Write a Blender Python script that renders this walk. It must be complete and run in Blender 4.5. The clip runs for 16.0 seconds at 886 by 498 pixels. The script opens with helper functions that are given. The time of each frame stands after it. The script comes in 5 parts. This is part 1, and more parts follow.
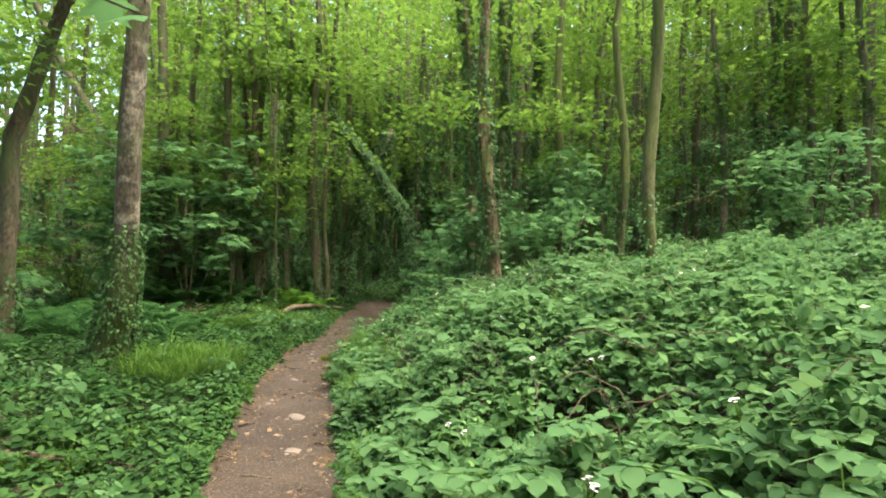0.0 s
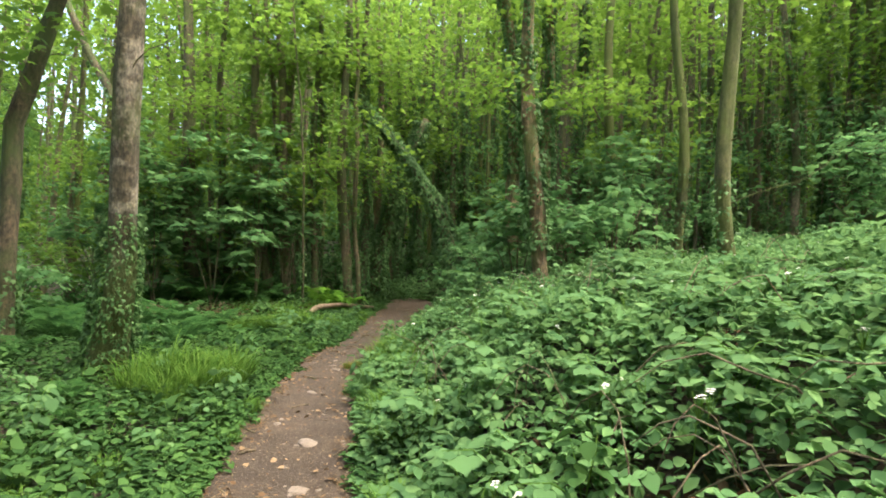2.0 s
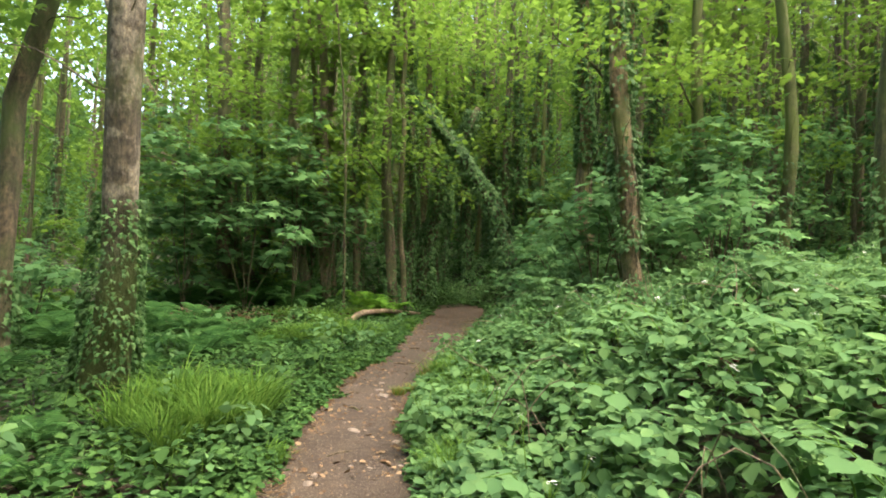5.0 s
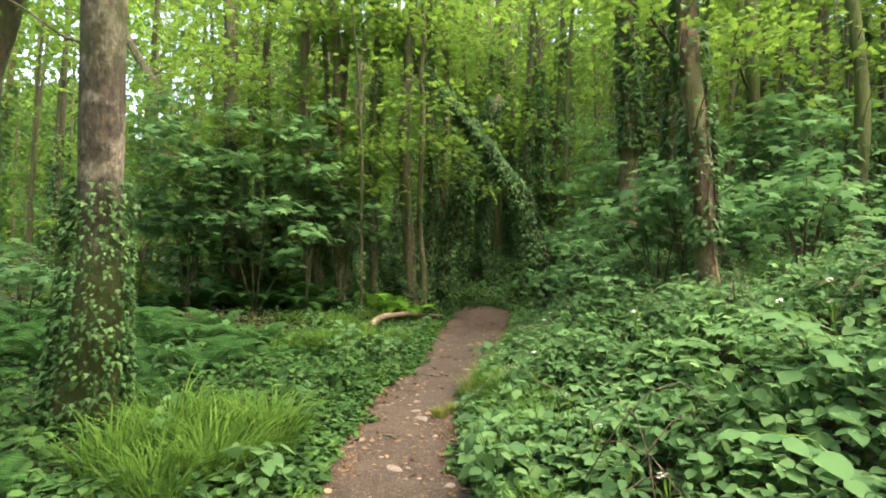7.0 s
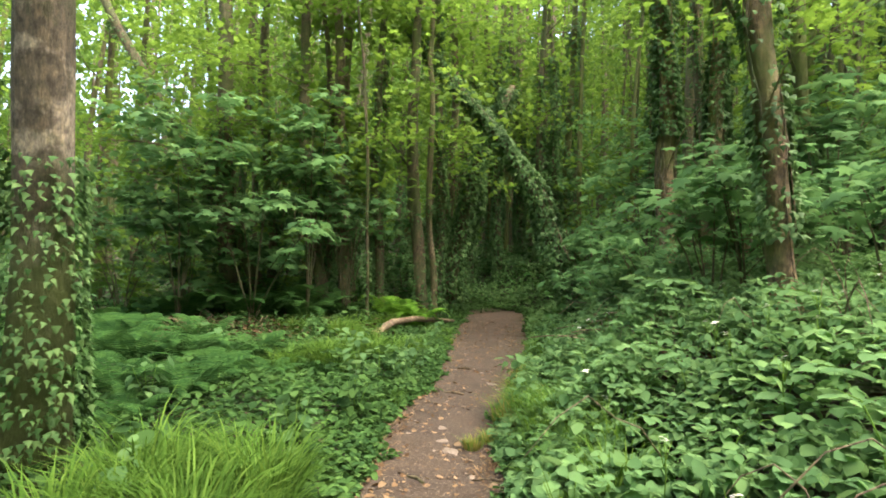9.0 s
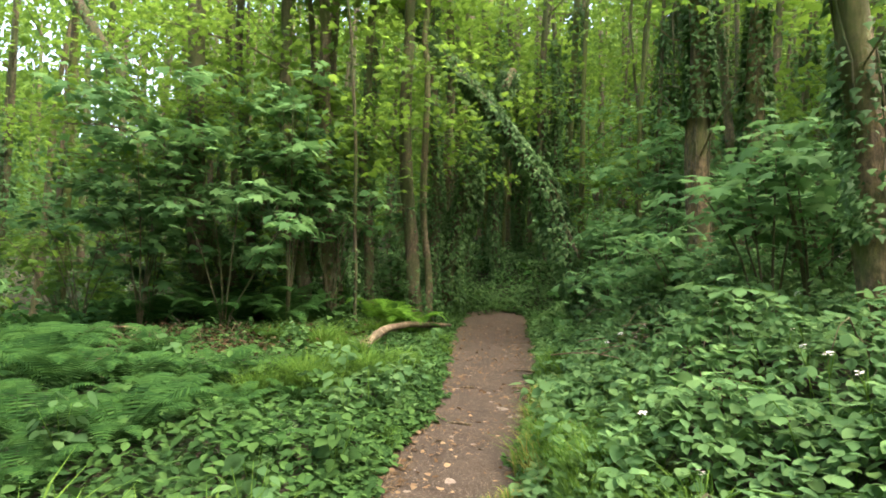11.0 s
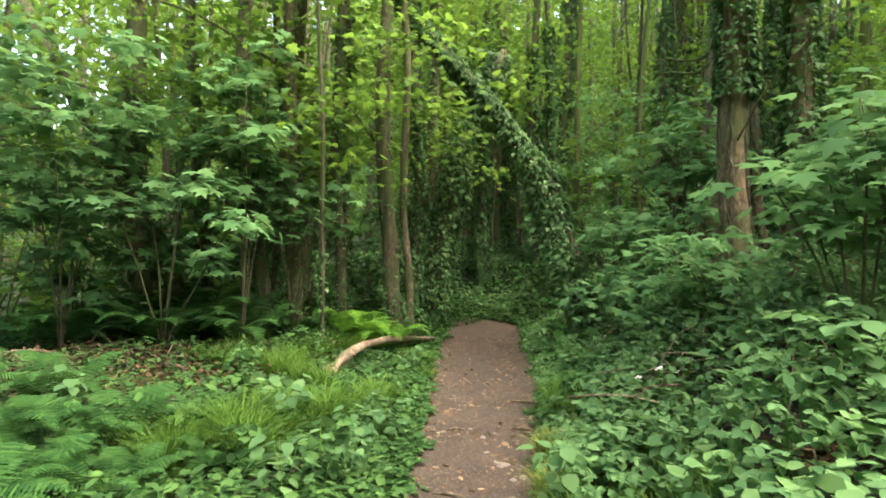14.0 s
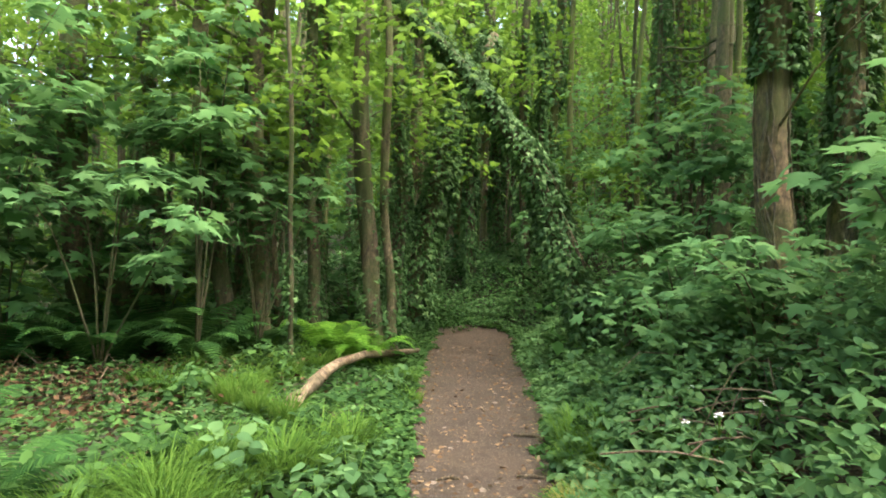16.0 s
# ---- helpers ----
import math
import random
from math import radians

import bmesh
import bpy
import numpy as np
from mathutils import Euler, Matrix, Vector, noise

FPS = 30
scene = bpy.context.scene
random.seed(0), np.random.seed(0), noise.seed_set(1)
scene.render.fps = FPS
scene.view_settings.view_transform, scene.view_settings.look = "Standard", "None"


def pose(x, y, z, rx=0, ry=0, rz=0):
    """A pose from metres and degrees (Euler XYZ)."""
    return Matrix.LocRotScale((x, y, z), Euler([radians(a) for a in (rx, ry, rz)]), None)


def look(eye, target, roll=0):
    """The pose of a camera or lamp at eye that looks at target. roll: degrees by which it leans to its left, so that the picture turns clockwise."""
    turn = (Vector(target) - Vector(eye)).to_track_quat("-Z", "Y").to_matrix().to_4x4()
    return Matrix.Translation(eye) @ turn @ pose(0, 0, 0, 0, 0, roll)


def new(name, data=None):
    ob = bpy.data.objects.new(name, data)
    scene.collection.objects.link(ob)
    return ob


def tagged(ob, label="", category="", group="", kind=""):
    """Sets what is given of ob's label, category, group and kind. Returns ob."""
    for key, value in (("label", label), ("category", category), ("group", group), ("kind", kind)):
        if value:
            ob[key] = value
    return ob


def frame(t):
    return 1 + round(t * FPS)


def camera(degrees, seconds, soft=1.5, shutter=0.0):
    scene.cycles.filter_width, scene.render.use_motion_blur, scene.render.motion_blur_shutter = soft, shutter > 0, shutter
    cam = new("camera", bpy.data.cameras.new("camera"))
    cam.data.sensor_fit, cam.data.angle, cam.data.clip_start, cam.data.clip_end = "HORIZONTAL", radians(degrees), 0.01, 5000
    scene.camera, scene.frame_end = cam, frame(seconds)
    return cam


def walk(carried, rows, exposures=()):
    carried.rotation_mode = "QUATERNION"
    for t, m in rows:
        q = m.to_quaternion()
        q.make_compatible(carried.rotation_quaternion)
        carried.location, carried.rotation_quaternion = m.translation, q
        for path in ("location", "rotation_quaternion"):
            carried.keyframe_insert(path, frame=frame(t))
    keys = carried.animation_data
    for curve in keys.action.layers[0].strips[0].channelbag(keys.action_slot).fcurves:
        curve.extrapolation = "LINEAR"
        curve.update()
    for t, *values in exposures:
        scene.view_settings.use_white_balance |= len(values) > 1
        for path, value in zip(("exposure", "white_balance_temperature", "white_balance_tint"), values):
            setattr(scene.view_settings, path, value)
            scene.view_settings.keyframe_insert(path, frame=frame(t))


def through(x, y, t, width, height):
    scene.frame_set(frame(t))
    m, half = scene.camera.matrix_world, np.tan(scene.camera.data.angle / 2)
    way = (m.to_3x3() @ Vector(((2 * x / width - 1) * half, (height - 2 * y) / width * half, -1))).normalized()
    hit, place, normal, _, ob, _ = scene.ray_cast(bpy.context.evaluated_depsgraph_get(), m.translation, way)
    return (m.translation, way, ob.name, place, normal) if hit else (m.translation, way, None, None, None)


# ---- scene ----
cam = camera(78.1, 16.0, 1.8)
PATH = [
    (0, (2.154, 0.909, 1.346), (1.812, 2.877, 1.437), 2.8),
    (0.5, (2.145, 1.187, 1.358), (1.782, 3.152, 1.442), 2.8),
    (1, (2.124, 1.373, 1.353), (1.716, 3.33, 1.436), 3.0),
    (1.5, (2.034, 1.619, 1.365), (1.591, 3.567, 1.444), 3.1),
    (2, (1.952, 1.818, 1.349), (1.484, 3.761, 1.425), 3.1),
    (2.5, (1.874, 2.058, 1.359), (1.38, 3.994, 1.433), 3.2),
    (3, (1.789, 2.283, 1.372), (1.254, 4.209, 1.442), 3.2),
    (3.5, (1.659, 2.513, 1.379), (1.085, 4.427, 1.448), 3.3),
    (4, (1.55, 2.706, 1.385), (0.96, 4.616, 1.452), 3.3),
    (4.2, (1.524, 2.76, 1.379), (0.93, 4.669, 1.448), 3.4),
    (6.3, (0.875, 3.457, 1.321), (0.251, 5.355, 1.401), 3.5),
    (6.5, (0.831, 3.516, 1.323), (0.206, 5.414, 1.403), 3.3),
    (7, (0.716, 3.752, 1.311), (0.087, 5.65, 1.386), 3.2),
    (7.5, (0.607, 3.93, 1.321), (-0.025, 5.826, 1.396), 3.2),
    (8, (0.474, 4.083, 1.31), (-0.16, 5.978, 1.387), 3.2),
    (8.5, (0.327, 4.24, 1.323), (-0.305, 6.135, 1.397), 3.3),
    (9, (0.241, 4.435, 1.307), (-0.385, 6.333, 1.384), 3.1),
    (9.2, (0.2, 4.562, 1.298), (-0.426, 6.46, 1.374), 3.0),
    (11.3, (-0.197, 5.439, 1.382), (-0.782, 7.351, 1.444), 3.1),
    (11.5, (-0.204, 5.519, 1.385), (-0.79, 7.43, 1.448), 3.0),
    (12, (-0.266, 5.697, 1.388), (-0.851, 7.608, 1.457), 3.1),
    (12.5, (-0.385, 5.9, 1.415), (-0.959, 7.814, 1.476), 3.2),
    (13, (-0.42, 6.091, 1.426), (-0.979, 8.011, 1.487), 3.1),
    (13.5, (-0.467, 6.322, 1.454), (-1.008, 8.247, 1.513), 3.0),
    (14, (-0.506, 6.468, 1.467), (-1.039, 8.394, 1.528), 3.0),
    (14.5, (-0.612, 6.668, 1.482), (-1.138, 8.597, 1.539), 3.1),
    (15, (-0.711, 6.863, 1.518), (-1.216, 8.797, 1.573), 3.1),
    (15.5, (-0.766, 7.038, 1.513), (-1.243, 8.979, 1.574), 3.0),
    (16, (-0.797, 7.298, 1.549), (-1.265, 9.242, 1.605), 3.0),
]
walk(cam, [(t, look(eye, target, roll)) for t, eye, target, roll in PATH], [(0, 2.8, 7000, 10), (7, 3.0, 7300, 14), (12, 3.25, 7300, 14), (16, 3.45, 7000, 12)])

# ---- sky, sun ----
SUN_ELEVATION, SUN_TURN = radians(66), radians(100)
world = bpy.data.worlds.new("world")
scene.world = world
world.use_nodes = True
wn = world.node_tree.nodes
sky = wn.new("ShaderNodeTexSky")
sky.sky_type, sky.sun_disc = "NISHITA", False
sky.sun_elevation, sky.sun_rotation = SUN_ELEVATION, SUN_TURN
sky.dust_density, sky.air_density = 4.0, 1.0
wn["Background"].inputs["Strength"].default_value = 0.15
world.node_tree.links.new(sky.outputs["Color"], wn["Background"].inputs["Color"])
sun_data = bpy.data.lights.new("sun", "SUN")
sun_data.energy, sun_data.angle, sun_data.color = 1.6, radians(70), (1.0, 0.94, 0.82)
sun = new("sun", sun_data)
sun.matrix_world = look((20 * math.sin(SUN_TURN), 20 * math.cos(SUN_TURN), 20 * math.tan(SUN_ELEVATION)), (0, 0, 0))


# ---- materials ----
def base_material(name, rough=0.8):
    m = bpy.data.materials.new(name)
    m.use_nodes = True
    nt = m.node_tree
    bsdf = nt.nodes["Principled BSDF"]
    bsdf.inputs["Roughness"].default_value = rough
    return m, nt, bsdf


def ramp(nt, source, stops):
    node = nt.nodes.new("ShaderNodeValToRGB")
    while len(node.color_ramp.elements) < len(stops):
        node.color_ramp.elements.new(0.5)
    for e, (p, c) in zip(node.color_ramp.elements, stops):
        e.position, e.color = p, (*c, 1)
    nt.links.new(source, node.inputs[0])
    return node.outputs["Color"]


def noise_node(nt, size, detail=5, stretch=(1, 1, 1), rough=0.6):
    co = nt.nodes.new("ShaderNodeTexCoord")
    mp = nt.nodes.new("ShaderNodeMapping")
    mp.inputs["Scale"].default_value = stretch
    nz = nt.nodes.new("ShaderNodeTexNoise")
    nz.inputs["Scale"].default_value, nz.inputs["Detail"].default_value = size, detail
    nz.inputs["Roughness"].default_value = rough
    nt.links.new(co.outputs["Object"], mp.inputs["Vector"])
    nt.links.new(mp.outputs["Vector"], nz.inputs["Vector"])
    return nz.outputs["Fac"]


def mixed(nt, fac, a, b):
    node = nt.nodes.new("ShaderNodeMix")
    node.data_type = "RGBA"
    for i, v in ((0, fac), (6, a), (7, b)):
        if isinstance(v, (float, int)):
            node.inputs[i].default_value = v
        elif isinstance(v, tuple):
            node.inputs[i].default_value = (*v, 1)
        else:
            nt.links.new(v, node.inputs[i])
    return node.outputs[2]


def bump(nt, bsdf, height, strength, distance):
    b = nt.nodes.new("ShaderNodeBump")
    b.inputs["Strength"].default_value, b.inputs["Distance"].default_value = strength, distance
    nt.links.new(height, b.inputs["Height"])
    nt.links.new(b.outputs["Normal"], bsdf.inputs["Normal"])


def leaf_material(name, dark, mid, light, through=0.4, rough=0.5, gloss=0.2, warmth=0.15):
    m, nt, bsdf = base_material(name, rough)
    geo = nt.nodes.new("ShaderNodeNewGeometry")
    col = ramp(nt, geo.outputs["Random Per Island"], [(0.0, dark), (0.5, mid), (1.0, light)])
    patch = noise_node(nt, 0.7, 3)
    patch = ramp(nt, patch, [(0.35, (0.72, 0.74, 0.72)), (0.65, (1.15, 1.12, 1.0))])
    mul = nt.nodes.new("ShaderNodeMix")
    mul.data_type, mul.blend_type = "RGBA", "MULTIPLY"
    mul.inputs[0].default_value = 1.0
    nt.links.new(col, mul.inputs[6])
    nt.links.new(patch, mul.inputs[7])
    col = mul.outputs[2]
    nt.links.new(col, bsdf.inputs["Base Color"])
    bsdf.inputs["Specular IOR Level"].default_value = gloss
    tr = nt.nodes.new("ShaderNodeBsdfTranslucent")
    warm = mixed(nt, warmth, col, (mid[0] * 2.4, mid[1] * 1.8, mid[2] * 1.2))
    nt.links.new(warm, tr.inputs["Color"])
    mx = nt.nodes.new("ShaderNodeMixShader")
    mx.inputs[0].default_value = through
    nt.links.new(bsdf.outputs[0], mx.inputs[1])
    nt.links.new(tr.outputs[0], mx.inputs[2])
    nt.links.new(mx.outputs[0], nt.nodes["Material Output"].inputs["Surface"])
    return m


def bark_material(name, dark, light, moss, moss_amount, patches=None, grain=9, mossy_foot=0.0):
    m, nt, bsdf = base_material(name, 0.9)
    fine = noise_node(nt, grain, 8, (1, 1, 0.22), 0.7)
    col = ramp(nt, fine, [(0.32, dark), (0.68, light)])
    if patches:
        spots = ramp(nt, noise_node(nt, 3.2, 5, (1, 1, 1.4), 0.65), [(0.50, (0, 0, 0)), (0.60, (1, 1, 1))])
        col = mixed(nt, spots, col, patches)
    big = ramp(nt, noise_node(nt, 1.4, 6, (1, 1, 0.6), 0.7), [(0.62 - 0.4 * moss_amount, (0, 0, 0)), (0.74 - 0.25 * moss_amount, (1, 1, 1))])
    mott = ramp(nt, noise_node(nt, 26, 6, (1, 1, 0.55), 0.75), [(0.38, (0.45, 0.43, 0.40)), (0.5, (1, 1, 1)), (0.64, (1.9, 1.8, 1.6))])
    mul = nt.nodes.new("ShaderNodeMix")
    mul.data_type, mul.blend_type = "RGBA", "MULTIPLY"
    mul.inputs[0].default_value = 1.0
    nt.links.new(col, mul.inputs[6])
    nt.links.new(mott, mul.inputs[7])
    col = mul.outputs[2]
    if mossy_foot:
        co = nt.nodes.new("ShaderNodeTexCoord")
        sep = nt.nodes.new("ShaderNodeSeparateXYZ")
        nt.links.new(co.outputs["Object"], sep.inputs[0])
        add = nt.nodes.new("ShaderNodeMath")
        add.operation = "MULTIPLY_ADD"
        add.inputs[1].default_value, add.inputs[2].default_value = -0.55, 0.55 * mossy_foot
        nt.links.new(sep.outputs["Z"], add.inputs[0])
        both = nt.nodes.new("ShaderNodeMath")
        both.operation, both.use_clamp = "ADD", True
        nt.links.new(noise_node(nt, 5, 6, (1, 1, 0.6), 0.7), both.inputs[0])
        nt.links.new(add.outputs[0], both.inputs[1])
        low = ramp(nt, both.outputs[0], [(0.55, (0, 0, 0)), (0.8, (0.9, 0.9, 0.9))])
        top = nt.nodes.new("ShaderNodeMath")
        top.operation = "MAXIMUM"
        nt.links.new(big, top.inputs[0])
        nt.links.new(low, top.inputs[1])
        big = top.outputs[0]
    mossy = mixed(nt, fine, tuple(0.5 * c for c in moss), tuple(min(1, 1.5 * c) for c in moss))
    col = mixed(nt, big, col, mossy)
    nt.links.new(col, bsdf.inputs["Base Color"])
    bump(nt, bsdf, fine, 1.0, 0.05)
    return m


M_BRAMBLE = leaf_material("bramble leaf", (0.068, 0.155, 0.070), (0.104, 0.220, 0.094), (0.150, 0.280, 0.115), 0.45, 0.9, 0.05)
M_COVER = leaf_material("ground cover leaf", (0.024, 0.062, 0.023), (0.045, 0.110, 0.036), (0.078, 0.165, 0.050), 0.32, 0.88, 0.03)
M_GRASS = leaf_material("grass blade", (0.050, 0.118, 0.024), (0.086, 0.190, 0.036), (0.145, 0.265, 0.055), 0.42, 0.8, 0.04)
M_DRYGRASS = leaf_material("dry grass blade", (0.14, 0.14, 0.04), (0.20, 0.22, 0.05), (0.32, 0.26, 0.10), 0.35, 0.6)
M_FERN = leaf_material("fern frond", (0.020, 0.064, 0.022), (0.036, 0.105, 0.030), (0.062, 0.150, 0.040), 0.32, 0.9, 0.03)
# lighter copy of the fern colour, makes up for the shade on two ferns
M_BRIGHTFERN = leaf_material("brightened fern frond", (0.06, 0.17, 0.025), (0.10, 0.26, 0.035), (0.16, 0.34, 0.05), 0.45, 0.8, 0.06)
M_SYCAMORE = leaf_material("sycamore leaf", (0.058, 0.145, 0.060), (0.094, 0.215, 0.085), (0.140, 0.275, 0.108), 0.44, 0.8, 0.06, 0.05)
M_CANOPY = leaf_material("canopy leaf", (0.044, 0.115, 0.025), (0.086, 0.190, 0.037), (0.154, 0.270, 0.053), 0.52, 0.6, 0.12, 0.5)
M_FAR = leaf_material("far leaf", (0.029, 0.078, 0.020), (0.061, 0.138, 0.030), (0.116, 0.215, 0.040), 0.45, 0.7, 0.1, 0.5)
M_IVY = leaf_material("ivy leaf", (0.034, 0.090, 0.032), (0.062, 0.145, 0.050), (0.115, 0.21, 0.08), 0.24, 0.6, 0.16)
M_BARK = bark_material("grey brown bark", (0.044, 0.034, 0.021), (0.15, 0.118, 0.074), (0.062, 0.082, 0.02), 0.5)
M_MOSSBARK = bark_material("mossy bark", (0.040, 0.038, 0.018), (0.115, 0.105, 0.052), (0.075, 0.098, 0.018), 0.75)
M_BIRCH = bark_material("pale patched bark", (0.036, 0.030, 0.019), (0.115, 0.096, 0.066), (0.066, 0.090, 0.022), 0.35, (0.21, 0.185, 0.145), 14, 1.9)
M_DARKBARK = bark_material("dark brown bark", (0.030, 0.023, 0.014), (0.115, 0.088, 0.056), (0.05, 0.072, 0.018), 0.55)
M_TANBARK = bark_material("stripped tan bark", (0.075, 0.052, 0.030), (0.24, 0.165, 0.10), (0.09, 0.11, 0.026), 0.5, None, 16)
M_CANE = bark_material("bramble cane", (0.07, 0.052, 0.032), (0.20, 0.16, 0.105), (0.10, 0.13, 0.045), 0.4, None, 30)


def earth_material():
    m, nt, bsdf = base_material("trodden earth", 0.92)
    fine = noise_node(nt, 38, 8, (1, 1, 1), 0.72)
    col = ramp(nt, fine, [(0.34, (0.017, 0.011, 0.006)), (0.5, (0.032, 0.021, 0.012)), (0.74, (0.085, 0.058, 0.036))])
    wide = ramp(nt, noise_node(nt, 2.2, 5), [(0.35, (0.020, 0.013, 0.008)), (0.68, (0.068, 0.046, 0.029))])
    col = mixed(nt, 0.5, col, wide)
    crumbs = ramp(nt, noise_node(nt, 90, 3), [(0.58, (0, 0, 0)), (0.65, (1, 1, 1))])
    col = mixed(nt, crumbs, col, (0.16, 0.125, 0.095))
    nt.links.new(col, bsdf.inputs["Base Color"])
    bump(nt, bsdf, fine, 1.0, 0.02)
    return m


def litter_material():
    m, nt, bsdf = base_material("leaf litter", 0.95)
    vor = nt.nodes.new("ShaderNodeTexVoronoi")
    vor.inputs["Scale"].default_value = 22
    co = nt.nodes.new("ShaderNodeTexCoord")
    nt.links.new(co.outputs["Object"], vor.inputs["Vector"])
    col = ramp(nt, vor.outputs["Color"], [(0.1, (0.014, 0.010, 0.007)), (0.5, (0.034, 0.024, 0.015)), (0.9, (0.08, 0.056, 0.034))])
    green = ramp(nt, noise_node(nt, 3.0, 6), [(0.45, (0, 0, 0)), (0.62, (1, 1, 1))])
    col = mixed(nt, green, col, (0.025, 0.05, 0.014))
    nt.links.new(col, bsdf.inputs["Base Color"])
    bump(nt, bsdf, vor.outputs["Distance"], 0.8, 0.03)
    return m


def stone_material():
    m, nt, bsdf = base_material("path stone", 0.85)
    fine = noise_node(nt, 25, 7)
    nt.links.new(ramp(nt, fine, [(0.3, (0.10, 0.078, 0.06)), (0.7, (0.22, 0.18, 0.145))]), bsdf.inputs["Base Color"])
    bump(nt, bsdf, fine, 0.5, 0.01)
    return m


def plain(name, colour, rough=0.8):
    m, nt, bsdf = base_material(name, rough)
    nt.links.new(ramp(nt, noise_node(nt, 20, 4), [(0.3, tuple(c * 0.72 for c in colour)), (0.7, tuple(min(1, c * 1.2) for c in colour))]), bsdf.inputs["Base Color"])
    return m


M_EARTH, M_LITTER, M_STONE = earth_material(), litter_material(), stone_material()
M_DEADLEAF = leaf_material("dead leaf", (0.075, 0.046, 0.028), (0.15, 0.10, 0.062), (0.27, 0.20, 0.135), 0.1, 0.85, 0.05)
M_RUSTLEAF = leaf_material("rust brown dead leaf", (0.034, 0.020, 0.012), (0.07, 0.042, 0.026), (0.13, 0.088, 0.056), 0.1, 0.9, 0.03)
M_PETAL = plain("white petal", (0.72, 0.70, 0.68), 0.6)
M_DEADWOOD = bark_material("peeling dead wood", (0.07, 0.046, 0.030), (0.20, 0.145, 0.095), (0.08, 0.075, 0.035), 0.35, (0.26, 0.20, 0.14), 12)

# ---- shape of the ground ----
PATH_Y = [-30, -4, 1, 3, 4.4, 5.3, 6, 6.5, 7.4, 8.5, 9.5, 10.3, 11, 12, 13, 14.5, 16.8, 17.2, 20, 40]
PATH_X = [12, 3.5, 1.9, 1.0, 0.45, 0.1, -0.2, -0.39, -0.72, -1.05, -1.13, -1.23, -1.34, -1.56, -1.72, -2.05, -2.45, -2.55, -5.5, -40]
PATH_W = [1, 1, 1, 1, 1.04, 1.04, 1.02, 0.98, 0.88, 0.86, 0.82, 0.92, 1.0, 1.18, 1.34, 1.4, 1.35, 0.05, 0.0, 0]
RISE_Y = [-30, 3, 5.2, 5.8, 7.1, 8.5, 10.3, 11.9, 13, 15.5, 17.5, 20, 30, 60]
RISE_Z = [-0.6, -0.25, -0.15, -0.05, 0, 0.07, 0.09, 0.15, 0.165, 0.2, 0.5, 1.0, 1.5, 2.2]


def path_centre(y):
    return np.interp(y, PATH_Y, PATH_X)


def path_half(y):
    return np.interp(y, PATH_Y, PATH_W) / 2


def ground_z(x, y):
    """Height of the soil; works on arrays."""
    x, y = np.asarray(x, float), np.asarray(y, float)
    z = np.interp(y, RISE_Y, RISE_Z)
    c, h = path_centre(y), path_half(y)
    right = np.maximum(x - c - h, 0)
    left = np.maximum(c - h - x, 0)
    bank = np.interp(right, [0, 0.25, 0.6, 2.0, 4.5, 6.2, 12, 40], [0, 0.02, 0.12, 0.72, 1.15, 1.5, 2.2, 3.0])
    far = np.clip((y - 12.5) / 4, 0, 1)
    bank = bank * (1 - 0.45 * far)
    fall = np.interp(left, [0, 0.3, 1.1, 2.2, 3.5, 6, 14, 40], [0, 0.04, 0.07, 0.06, 0.03, -0.2, -1.4, -4.0])
    bumps = 0.03 * np.sin(2.1 * x + 1.3 * y) + 0.025 * np.sin(3.7 * y - 2.9 * x + 1)
    return z + bank + fall + bumps * np.clip((right + left) / 0.4, 0, 1)


def gz(x, y):
    return float(ground_z(x, y))


# ---- mesh helpers ----
def link_part(name, mesh, parent, label="", kind=""):
    ob = new(name, mesh)
    if parent is not None:
        ob.parent = parent
    tagged(ob, label=label, kind=kind)
    return ob


def mesh_of(name, verts, faces, material, smooth=True):
    me = bpy.data.meshes.new(name)
    me.from_pydata(verts, [], faces)
    me.materials.append(material)
    if smooth:
        me.polygons.foreach_set("use_smooth", [True] * len(me.polygons))
    me.update()
    return me


